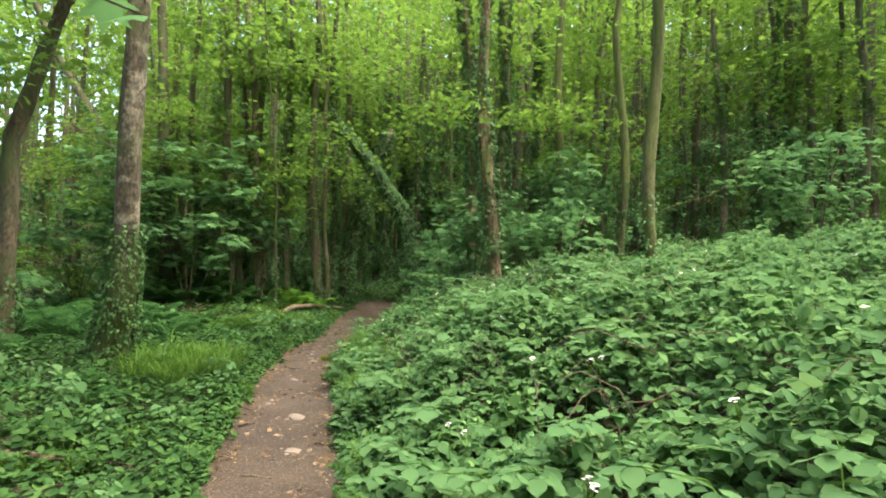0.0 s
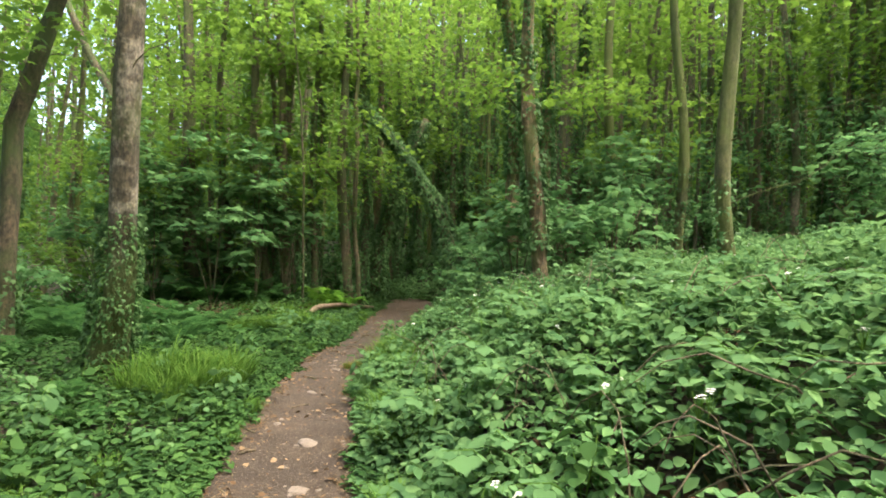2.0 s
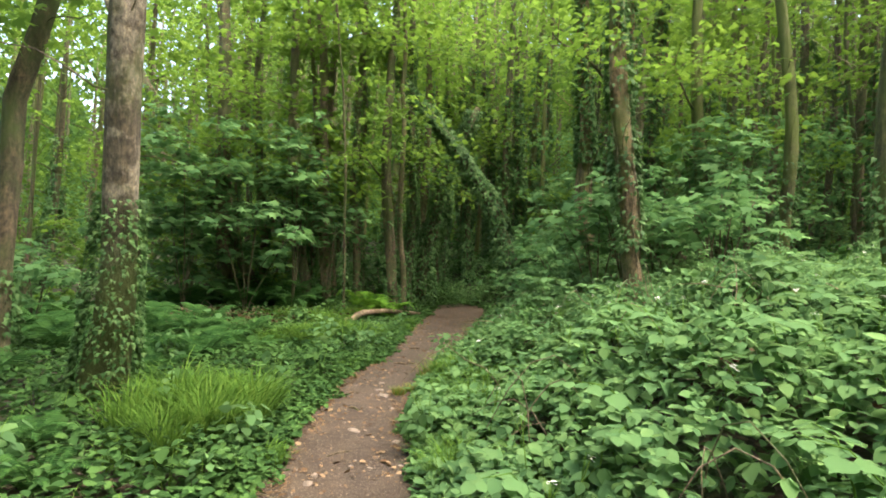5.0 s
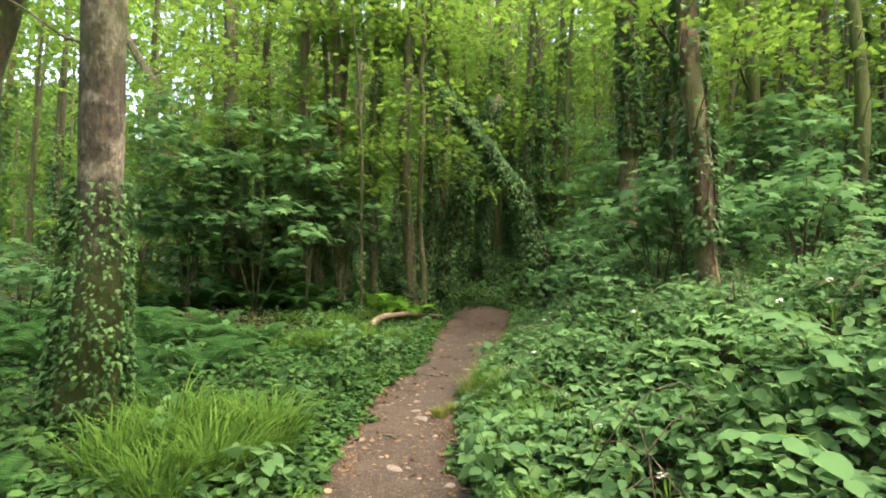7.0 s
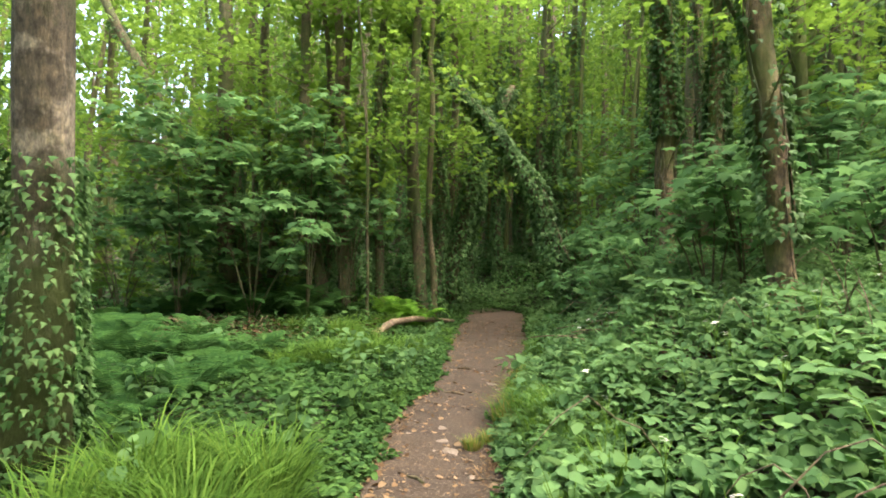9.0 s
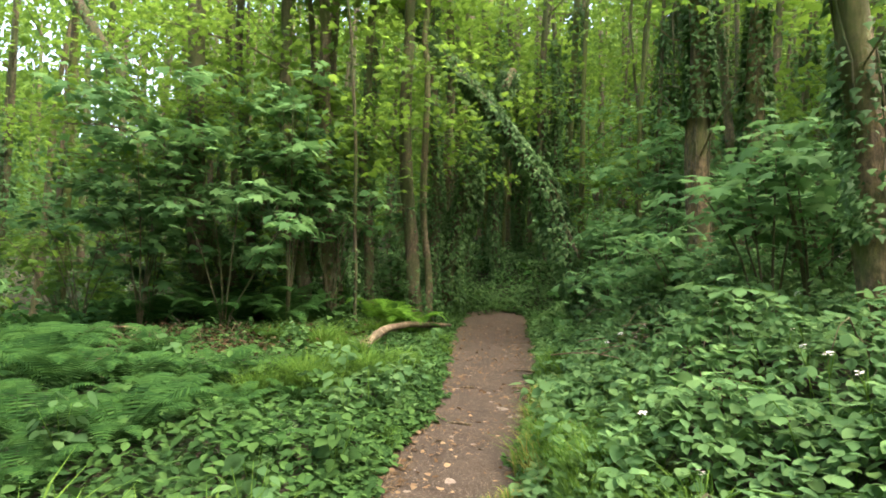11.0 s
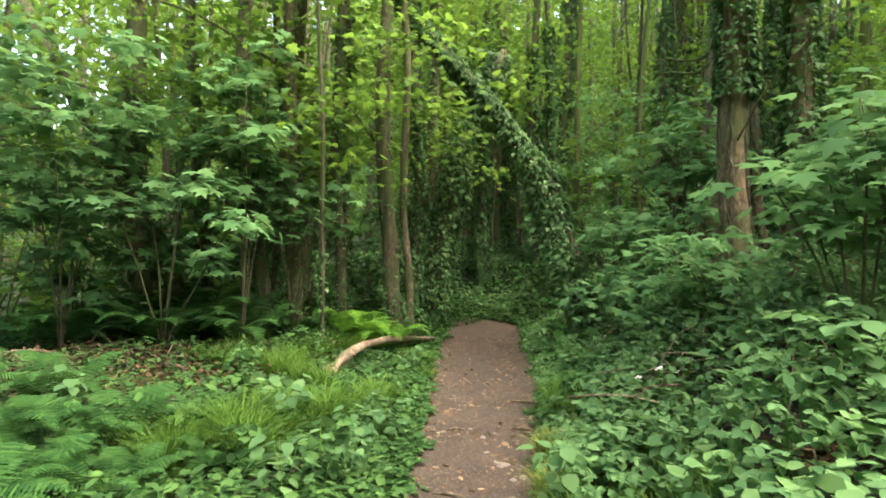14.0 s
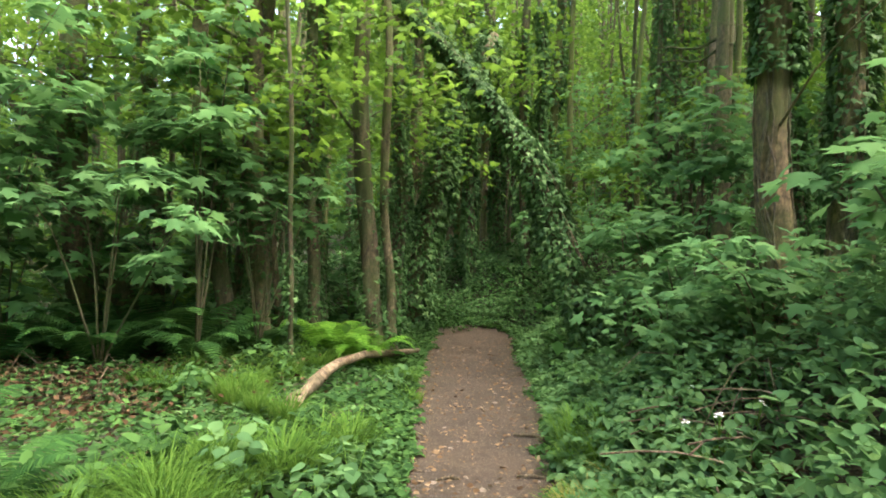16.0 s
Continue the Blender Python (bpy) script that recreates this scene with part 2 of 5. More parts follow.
def leaf_shape(kind):
    """Unit leaves: the stalk at the origin, the tip towards +y, the upper side towards +z."""
    if kind == "ovate":
        v = [(0, 0, 0), (0, .36, -.06), (0, .68, -.07), (0, 1.05, -.18), (-.38, .14, .03), (-.46, .46, .0), (-.26, .80, -.06), (.38, .14, .03), (.46, .46, .0), (.26, .80, -.06)]
        f = [(0, 1, 5, 4), (1, 2, 6, 5), (2, 3, 6), (0, 7, 8, 1), (1, 8, 9, 2), (2, 9, 3)]
    elif kind == "broad":
        edge = [(0, 0), (.20, .01), (.36, .12), (.43, .24), (.47, .40), (.44, .55), (.36, .70), (.25, .84), (.10, .95), (0, 1.08)]
        rib = [(0, .16, -.05), (0, .42, -.06), (0, .70, -.08)]
        v = [(x, y, .03 * math.sin(9 * y + 3 * x) - .10 * y * y) for x, y in edge] + [(-x, y, .03 * math.sin(8 * y + 1) - .10 * y * y) for x, y in edge[1:-1]] + rib
        right, left = list(range(10)), [0] + list(range(10, 18)) + [9]
        f = []
        for side, turn in ((right, 1), (left, -1)):
            for q in ((side[0], side[1], side[2], 18), (18, side[2], side[3], side[4], 19), (19, side[4], side[5], side[6], 20), (20, side[6], side[7], side[8], side[9])):
                f.append(q[::turn])
    elif kind == "maple":
        pts = [(0, 0, 0), (-.22, -.06), (-.62, .12), (-.30, .30), (-.52, .68), (-.17, .58), (0, 1.0), (.17, .58), (.52, .68), (.30, .30), (.62, .12), (.22, -.06)]
        v = [(p[0], p[1], -0.16 * (abs(p[0]) ** 1.5 + max(0, p[1] - .6))) for p in pts] + [(0, .32, .05)]
        f = [(12, i + 1, i) for i in range(11)] + [(12, 0, 11)]
    elif kind == "ivy":
        v = [(0, 0, 0), (-.45, .12, -.03), (-.2, .48, .0), (0, 1, -.08), (.2, .48, .0), (.45, .12, -.03), (0, .4, .05)]
        f = [(0, 6, 1), (1, 6, 2), (2, 6, 3), (6, 4, 3), (6, 5, 4), (0, 5, 6)]
    elif kind == "oval":
        v = [(0, 0, -.02), (-.34, .35, .04), (-.26, .75, .03), (0, 1, -.1), (.26, .75, .03), (.34, .35, .04)]
        f = [(0, 3, 2, 1), (0, 5, 4, 3)]
    else:
        v = [(0, 0, 0), (-.38, .45, .05), (0, 1, -.1), (.38, .45, .05)]
        f = [(0, 3, 2), (0, 2, 1)]
    return np.array([(a[0], a[1], a[2] if len(a) > 2 else 0) for a in v], float), f


def scatter(name, kind, pos, yaw, pitch, roll, size, material):
    """One mesh with a leaf at each position: yaw about z, pitch (tip down), roll about the midrib."""
    tv, tf = leaf_shape(kind)
    n = len(pos)
    cy, sy, cp, sp, cr, sr = np.cos(yaw), np.sin(yaw), np.cos(pitch), np.sin(pitch), np.cos(roll), np.sin(roll)
    x, y, z = [tv[:, i][None, :] * size[:, None] for i in range(3)]
    cr, sr, cp, sp, cy, sy = [a[:, None] for a in (cr, sr, cp, sp, cy, sy)]
    x, z = x * cr + z * sr, -x * sr + z * cr
    y, z = y * cp + z * sp, -y * sp + z * cp
    x, y = x * cy - y * sy, x * sy + y * cy
    co = np.stack([x + pos[:, 0:1], y + pos[:, 1:2], z + pos[:, 2:3]], 2).reshape(-1, 3)
    loops = np.concatenate([np.array(f) for f in tf])
    totals = np.array([len(f) for f in tf])
    me = bpy.data.meshes.new(name)
    me.vertices.add(n * len(tv))
    me.vertices.foreach_set("co", co.astype(np.float32).ravel())
    idx = (loops[None, :] + (np.arange(n) * len(tv))[:, None]).ravel()
    tot = np.tile(totals, n)
    me.loops.add(len(idx))
    me.loops.foreach_set("vertex_index", idx.astype(np.int32))
    me.polygons.add(len(tot))
    me.polygons.foreach_set("loop_start", np.concatenate([[0], np.cumsum(tot)[:-1]]).astype(np.int32))
    me.materials.append(material)
    me.update(calc_edges=True)
    return me


def tube(points, radii, sides=10, rough=0.0, seed=0):
    """A tapered tube along points, as verts and faces."""
    rng = np.random.RandomState(seed)
    verts, faces = [], []
    n = len(points)
    for i, (p, r) in enumerate(zip(points, radii)):
        a, b = Vector(points[max(0, i - 1)]), Vector(points[min(n - 1, i + 1)])
        d = (b - a).normalized()
        u = d.cross(Vector((0.13, 0.97, 0.21))).normalized()
        w = d.cross(u)
        for k in range(sides):
            t = 2 * math.pi * k / sides
            rr = r * (1 + rough * (rng.rand() - 0.5) + rough * 0.8 * math.sin(3 * t + 0.7 * i + seed))
            verts.append(Vector(p) + u * (rr * math.cos(t)) + w * (rr * math.sin(t)))
        if i:
            o = (i - 1) * sides
            for k in range(sides):
                k2 = (k + 1) % sides
                faces.append((o + k, o + k2, o + sides + k2, o + sides + k))
    faces.append(tuple(range(sides))[::-1])
    faces.append(tuple((n - 1) * sides + k for k in range(sides)))
    return verts, faces


def join(pieces):
    verts, faces = [], []
    for v, f in pieces:
        o = len(verts)
        verts += v
        faces += [tuple(i + o for i in q) for q in f]
    return verts, faces


# ---- ground and trail ----
def build_ground():
    xs = np.concatenate([[-400, -150, -80], np.arange(-45, -9, 1.5), np.arange(-9, 9, 0.16), np.arange(9, 46, 1.5), [80, 150, 400]])
    ys = np.concatenate([[-400, -150, -60], np.arange(-30, -2, 1.5), np.arange(-2, 19, 0.16), np.arange(19, 60, 1.5), [80, 150, 400]])
    X, Y = np.meshgrid(xs, ys)
    Z = ground_z(X, Y)
    Z += np.where(np.abs(X) < 12, 0.02 * np.sin(9.1 * X + 4 * np.sin(5.3 * Y)), 0) * np.clip((np.abs(X - path_centre(Y)) - path_half(Y)) * 2, 0, 1)
    Z -= 0.03 * np.clip(1.4 - np.abs(X - path_centre(Y)) / path_half(Y), 0, 1)
    nx, ny = len(xs), len(ys)
    verts = np.stack([X, Y, Z], 2).reshape(-1, 3).tolist()
    faces = [(j * nx + i, j * nx + i + 1, (j + 1) * nx + i + 1, (j + 1) * nx + i) for j in range(ny - 1) for i in range(nx - 1)]
    tagged(new("ground", mesh_of("ground", verts, faces, M_LITTER)), "dark woodland soil covered with leaf litter and moss", "ground", kind="structure")


def build_trail():
    rng = np.random.RandomState(5)
    verts, faces = [], []
    ys = np.arange(-4, 17.25, 0.1)
    cols = 15
    wob = np.cumsum(rng.randn(2, len(ys)) * 0.02, 1)
    wob -= np.array([np.convolve(w, np.ones(25) / 25, "same") for w in wob])
    for j, y in enumerate(ys):
        c, h = float(path_centre(y)), float(path_half(y)) + 0.09
        lo, hi = c - h + wob[0, j], c + h + wob[1, j]
        for i in range(cols):
            u = i / (cols - 1)
            x = lo + (hi - lo) * u
            dish = -0.035 * (1 - (2 * u - 1) ** 2)
            lump = 0.012 * noise.noise((x * 6, y * 6, 0)) + 0.02 * noise.noise((x * 1.7, y * 1.7, 3))
            edge = -0.03 if i in (0, cols - 1) else 0.012
            verts.append((x, y, float(np.interp(y, RISE_Y, RISE_Z)) + dish + lump + edge + 0.02))
        if j:
            o = (j - 1) * cols
            faces += [(o + i, o + i + 1, o + cols + i + 1, o + cols + i) for i in range(cols - 1)]
    tagged(new("trail", mesh_of("trail", verts, faces, M_EARTH)), "narrow trodden path of bare reddish brown earth", "path", kind="structure")


build_ground()
build_trail()


def trail_z(x, y):
    c, h = float(path_centre(y)), float(path_half(y)) + 0.05
    u = min(1, max(0, (x - c + h) / (2 * h)))
    return float(np.interp(y, RISE_Y, RISE_Z)) - 0.035 * (1 - (2 * u - 1) ** 2) + 0.03


# ---- trees ----
def crown_mesh(name, seed, leaves, size, material, kind="far", radius=(2.0, 2.0, 2.6), clusters=70):
    rng = np.random.RandomState(seed)
    c = rng.randn(clusters, 3)
    c /= np.linalg.norm(c, axis=1)[:, None]
    c *= (rng.rand(clusters, 1) ** 0.45) * np.array(radius)
    k = rng.randint(0, clusters, leaves)
    off = rng.randn(leaves, 3) * np.array([0.42, 0.42, 0.13])
    pos = c[k] + off
    pos[:, 2] -= 0.25 * (off[:, 0] ** 2 + off[:, 1] ** 2)
    return scatter(name, kind, pos, rng.rand(leaves) * 6.28, rng.rand(leaves) * 0.9 - 0.1, rng.randn(leaves) * 0.4, size * (0.6 + 0.7 * rng.rand(leaves)), material)


CROWNS = [crown_mesh("crown", 10 + i, 1300, 0.15, M_CANOPY, "far", (2.4, 2.4, 2.0), 60) for i in range(4)]
SPRAYS = [crown_mesh("spray", 30 + i, 150, 0.12, M_CANOPY, "maple", (1.2, 0.9, 0.3), 9) for i in range(4)]


def trunk_line(low, high, top, wobble, seed, base=None, kink=0.0):
    """From the soil up through two known points to the height top."""
    low, high = Vector(low), Vector(high)
    d = (high - low) / (high.z - low.z)
    rng = random.Random(seed)
    x0, y0 = low.x - d.x * (low.z - gz(low.x, low.y)), low.y - d.y * (low.z - gz(low.x, low.y))
    z0 = gz(x0, y0) - 0.15
    n = 22
    ph = [rng.random() * 6.28 for _ in range(4)]
    pts = []
    for i in range(n + 1):
        z = z0 + (top - z0) * (i / n) ** 1.25
        a = max(0, z - high.z) * 0.02
        fade = min(1, abs(z - low.z) * abs(z - high.z) / 3.0)
        p = low + d * (z - low.z)
        p.x += kink * max(0, z - high.z)
        pts.append(Vector((p.x + fade * wobble * math.sin(z * 0.9 + ph[0]) + a * math.sin(ph[1]), p.y + wobble * math.sin(z * 0.8 + ph[2]), z)))
    if base is not None:
        for i, p in enumerate(pts):
            if p.z < low.z:
                f = ((low.z - p.z) / (low.z - z0)) ** 1.3
                p.x += (base[0] - x0) * f
                p.y += (base[1] - y0) * f
    return pts


def ivy_mesh(pts, radii, lo, hi, density, seed, size=0.06, spread=1.0, patchy=True):
    rng = np.random.RandomState(seed)
    P, R = np.array([tuple(p) for p in pts]), np.array(radii)
    length = max(0.1, hi - lo)
    n = int(1.6 * density * length)
    z = lo + length * rng.rand(n) ** 1.4
    t = np.interp(z, P[:, 2], np.arange(len(P)))
    if patchy and (density < 480 or density > 2000):
        keep = np.sin(z * 5.3 + seed) * np.sin(z * 2.1) + rng.randn(n) * 0.5 > -0.35
        z, t, n = z[keep], t[keep], int(keep.sum())
    x, y, r = [np.interp(t, np.arange(len(P)), a) for a in (P[:, 0], P[:, 1], R)]
    ang = rng.rand(n) * 6.283
    ang = ang + 0.6 * np.sin(ang * 2 + z * 1.4)
    rr = r * 1.12 + spread * (0.015 + 0.05 * rng.rand(n) * (1 + 0.7 * np.sin(z * 3.1 + ang)))
    pos = np.stack([x + rr * np.cos(ang), y + rr * np.sin(ang), z], 1)
    return scatter("ivy", "ivy", pos, ang - 1.57 + rng.randn(n) * 0.5, 0.95 + rng.randn(n) * 0.35, rng.randn(n) * 0.35, size * (0.6 + 0.8 * rng.rand(n)), M_IVY)


def limbs(pts, radii, count, lo, hi, seed, reach=1.6, thin=0.09):
    rng = random.Random(seed)
    pieces = []
    for _ in range(count):
        z = lo + (hi - lo) * rng.random()
        i = min(range(len(pts)), key=lambda k: abs(pts[k].z - z))
        a, r = rng.random() * 6.28, max(0.008, radii[i] * thin * (0.7 + 0.6 * rng.random()))
        out, up = reach * (0.5 + 0.8 * rng.random()), 0.15 + 0.6 * rng.random()
        line = []
        for k in range(6):
            f = k / 5
            line.append(pts[i] + Vector((math.cos(a + 0.3 * f) * out * f, math.sin(a + 0.3 * f) * out * f, out * up * f ** 1.4 + 0.06 * math.sin(7 * f + a))))
        pieces.append(tube(line, [r * (1 - 0.75 * k / 5) for k in range(6)], 5))
    return pieces


def tree(low, high, width, bark, label, top=11.5, crown=5.5, ivy=None, density=260, wobble=0.09, seed=0, base=None, flare=1.35,
         sprays=4, twigs=5, twig_lo=1.8, crown_scale=1.0, always=False, kink=0.0, ivy_size=0.06, sides=10, category="tree", spray_lo=2.8):
    rng = random.Random(seed * 7 + 3)
    pts = trunk_line(low, high, top, wobble, seed, base, kink)
    z0 = pts[0].z
    radii = [width / 2 * (1 - 0.62 * max(0, (p.z - 3) / (top - 2.5)) ** 1.0) * (1 + (flare - 1) * math.exp(-(p.z - z0) / (0.35 if flare < 1.6 else 0.5))) for p in pts]
    foot = Vector((pts[0].x, pts[0].y, z0))
    thing = tagged(new("tree"), label, category)
    thing.location = foot
    local = [p - foot for p in pts]
    v, f = tube(local, radii, sides, 0.16, seed)
    link_part("trunk", mesh_of("trunk", v, f, bark), thing)
    if twigs:
        for v, f in limbs(local, radii, twigs, twig_lo, min(top - 1, 8), seed + 50):
            link_part("branch", mesh_of("branch", v, f, bark), thing)
    # always forces the crown where its shade on the ground is wanted
    if crown and (always or rng.random() < 0.2):
        c = link_part("crown", CROWNS[seed % 4], thing)
        q = local[-4]
        c.location, c.rotation_euler = (q.x, q.y, crown + 2.5 + 1.5 * rng.random()), (0, 0, rng.random() * 6.28)
        c.scale = (crown_scale, crown_scale, crown_scale * (0.9 + 0.4 * rng.random()))
    for k in range(sprays):
        s = link_part("leafy_spray", SPRAYS[(seed + k) % 4], thing, "thin spray of lobed green leaves", "stuff")
        z = spray_lo + 4.5 * rng.random()
        i = min(range(len(local)), key=lambda j: abs(local[j].z - z))
        a = rng.random() * 6.28
        s.location = local[i] + Vector((0.8 * math.cos(a), 0.8 * math.sin(a), 0.25))
        s.rotation_euler = (0.2 * rng.random(), 0.2 * rng.random(), a)
    if bark is M_TANBARK:
        for k in range(12):
            a, za = rng.random() * 6.28, 0.1 + 1.5 * rng.random()
            line = []
            for j in range(9):
                z = za + j * 0.22
                i = min(range(len(local)), key=lambda q: abs(local[q].z - z))
                i = min(i, len(local) - 2)
                f = (z - local[i].z) / (local[i + 1].z - local[i].z)
                p, r = local[i].lerp(local[i + 1], f), radii[i] * 1.07 + 0.006
                b = a + 0.35 * math.sin(1.1 * j + k) + 0.05 * j
                line.append(Vector((p.x + r * math.cos(b), p.y + r * math.sin(b), z)))
            v, f = tube(line, [0.007] * 9, 4)
            link_part("ivy_stem", mesh_of("ivy_stem", v, f, M_CANE), thing, "pale bare ivy stem on bark")
    if ivy:
        me = ivy_mesh(local, radii, ivy[0], ivy[1], density, seed + 90, ivy_size)
        link_part("ivy", me, thing, "dark glossy ivy leaves clinging to the bark")
    return thing


TREES = [
    ((-4.71, 7.1, 0.57), (-4.99, 7.1, 2.89), 0.27, "dark", "dark leaning woodland tree with a bent trunk beside ferns", dict(top=8, ivy=(0.1, 1.2), density=500, crown=5.5, kink=0.55, always=True, crown_scale=1.3)),
    ((-7.81, 12.8, 3.28), (-9.07, 12.8, 5.06), 0.30, "dark", "ivy covered tree leaning steeply over a slope", dict(ivy=(1.5, 6), density=420, crown=6, always=True, crown_scale=1.3)),
    ((-5.28, 13.4, 2.1), (-5.75, 13.4, 5.56), 0.28, "dark", "dark trunked tree in a tall close clump", dict(ivy=(0.2, 2.4), density=300)),
    ((-5.34, 14.8, 2.0), (-5.62, 14.8, 5.53), 0.30, "bark", "grey brown tree with climbing ivy in a clump", dict(ivy=(0.2, 4), density=220)),
    ((-5.28, 14.0, 1.94), (-5.55, 14.0, 5.13), 0.17, "bark", "thin pale barked tree standing in a clump", dict()),
    ((-3.93, 13.0, 1.64), (-4.23, 13.0, 4.56), 0.07, "dark", "very thin dark sapling with a slight lean", dict(sprays=4)),
    ((-4.9, 15.7, 1.7), (-5.25, 15.7, 6.4), 0.21, "dark", "ivy wrapped slim tree in a dark clump", dict(ivy=(0.2, 6), density=380)),
    ((-3.55, 14.4, 1.2), (-3.82, 14.4, 6.0), 0.31, "dark", "dark double stemmed tree beside the path", dict(ivy=(0.1, 2.2), density=260)),
    ((-3.25, 14.5, 1.2), (-3.55, 14.5, 5.5), 0.16, "bark", "thin grey stem leaning beside a dark trunk", dict()),
    ((-4.47, 19, 6.84), (-4.98, 19, 10.92), 0.22, "bark", "tall straight tree behind the clump", dict()),
    ((-4.26, 19, 6.84), (-4.35, 19, 10.9), 0.2, "bark", "tall straight tree close to its neighbour", dict()),
    ((-3.8, 17, 4.35), (-3.87, 17, 6.5), 0.3, "bark", "straight grey tree hung with fine ivy stems", dict(ivy=(1, 7), density=200)),
    ((-10.99, 17, 3.21), (-11.31, 17, 6.97), 0.2, "dark", "slim dark tree on the falling slope", dict()),
    ((-9.4, 16, 3.49), (-9.86, 16, 6.39), 0.18, "dark", "slim dark tree on the falling slope", dict()),
    ((-9.55, 17, 3.71), (-9.73, 17, 6.87), 0.24, "dark", "slim dark tree on the falling slope", dict()),
    ((-10.99, 18, 3.8), (-11.53, 18, 7.47), 0.2, "dark", "slim dark tree on the falling slope", dict()),
    ((0.87, 12.2, 1.64), (0.6, 12.2, 5.0), 0.29, "tan", "tall tree with stripped tan bark and ivy higher up", dict(ivy=(2.6, 7.5), density=650, flare=1.3, sprays=3)),
    ((1.47, 9.6, 1.57), (1.15, 9.6, 5.85), 0.24, "tan", "slim tree with peeling pinkish bark at its foot", dict(ivy=(1.0, 6.5), density=420, sprays=1)),
    ((1.29, 12.4, 1.85), (1.33, 12.4, 3.91), 0.24, "tan", "tree wound with ivy beside a stripped trunk", dict(ivy=(1.5, 7), density=600)),
    ((1.5, 14.5, 2.62), (1.24, 14.5, 8.37), 0.2, "bark", "grey trunked tree patched with ivy", dict(ivy=(0.2, 6), density=250)),
    ((2.1, 15.5, 2.29), (1.82, 15.5, 8.86), 0.24, "bark", "tree trunk wholly sheathed in dark ivy", dict(ivy=(0, 9), density=800)),
    ((2.65, 13.3, 2.04), (2.47, 13.3, 7.7), 0.27, "moss", "mossy tree with a thick ivy sleeve round its foot", dict(ivy=(0.1, 2.6), density=1000, ivy_size=0.07)),
    ((3.24, 15, 2.3), (3.47, 15, 5.61), 0.17, "dark", "dark tree leaning to one side among ivy", dict(ivy=(0, 4), density=300)),
    ((3.9, 13.2, 2.08), (3.73, 13.2, 7.6), 0.25, "moss", "straight moss green tree with stubby dead twigs", dict(twigs=12, sprays=1)),
    ((3.78, 9.0, 1.45), (3.72, 9.0, 5.45), 0.23, "moss", "mossy tree standing in the brambles with dead twigs", dict(always=True, crown_scale=1.3, ivy=(0.1, 1.6), density=240, twigs=16, sprays=1, twig_lo=1.2)),
    ((6.15, 17, 3.01), (5.94, 17, 9.47), 0.12, "dark", "thin dark tree in the shade", dict()),
    ((6.55, 15, 2.42), (6.22, 15, 8.43), 0.23, "bark", "brown tree with ivy round the stem", dict(ivy=(0, 6), density=300)),
    ((8.27, 16, 2.41), (7.78, 16, 8.89), 0.26, "bark", "brown tree forking in deep shade", dict(ivy=(0, 5), density=200, twigs=12)),
    ((8.42, 15, 2.9), (8.25, 15, 8.35), 0.3, "bark", "stout brown tree in deep shade", dict(twigs=12)),
    ((9.01, 14, 2.82), (8.91, 14, 7.81), 0.28, "dark", "dark tree in deep shade", dict(twigs=10)),
    ((9.24, 15, 3.19), (9.02, 15, 8.32), 0.22, "dark", "dark ivy hung tree in deep shade", dict(ivy=(0, 6), density=300)),
    ((10.8, 13, 3.19), (10.6, 13, 8.32), 0.26, "dark", "dark tree in deep shade", dict()),
    ((-2.94, 19, 1.31), (-3.12, 19, 3.66), 0.26, "dark", "trunk thickly sheathed in ivy at the path's end", dict(ivy=(0, 6), density=700, ivy_size=0.08)),
    ((-2.5, 20, 1.31), (-2.68, 20, 3.84), 0.28, "dark", "trunk thickly sheathed in ivy at the path's end", dict(ivy=(0, 6), density=700, ivy_size=0.08)),
    ((-3.68, 19, 1.02), (-3.74, 19, 3.27), 0.2, "dark", "trunk thickly sheathed in ivy at the path's end", dict(ivy=(0, 6), density=500, ivy_size=0.08)),
    ((-1.31, 19, 1.4), (-1.45, 19, 3.07), 0.2, "dark", "trunk thickly sheathed in ivy at the path's end", dict(ivy=(0, 6), density=600, ivy_size=0.08)),
    ((-2.1, 22, 1.6), (-2.2, 22, 3.9), 0.25, "dark", "dark tree beyond the path's end", dict()),
    ((1.25, 20, 2.65), (1.15, 20, 6.89), 0.1, "dark", "thin young tree in a dense stand", dict()),
    ((2.04, 22, 2.84), (1.99, 22, 7.71), 0.14, "dark", "thin young tree in a dense stand", dict()),
    ((1.99, 20, 2.67), (1.94, 20, 7.1), 0.17, "bark", "thin young tree in a dense stand", dict()),
    ((0.66, 24, 2.95), (0.27, 24, 8.65), 0.17, "dark", "thin young tree in a dense stand", dict()),
    ((-6.6, 12.7, 0.9), (-6.8, 12.7, 3.0), 0.40, "dark", "stout dark tree rising from dead brush under saplings", dict(ivy=(0.1, 4), density=420)),
    ((-6.5, 13.8, 0.9), (-6.7, 13.8, 3.6), 0.22, "dark", "slim dark tree behind leafy saplings", dict(ivy=(0.1, 5), density=300)),
    ((-4.8, 13.8, 0.9), (-5.15, 13.8, 4.4), 0.30, "bark", "grey brown stem of a tight clump by the ferns", dict(ivy=(0.1, 3), density=260)),
    ((-4.3, 14.2, 0.9), (-4.45, 14.2, 4.4), 0.22, "dark", "dark stem of a tight clump by the ferns", dict(ivy=(0.1, 5), density=300)),
    ((-3.5, 15.6, 0.9), (-3.7, 15.6, 4.4), 0.26, "dark", "dark tree wrapped in ivy near the path's end", dict(ivy=(0, 7), density=700)),
    ((3.72, 15, 2.26), (3.82, 15, 5.51), 0.15, "dark", "thin dark tree beside ivy covered trunks", dict(ivy=(0, 4), density=200)),
]
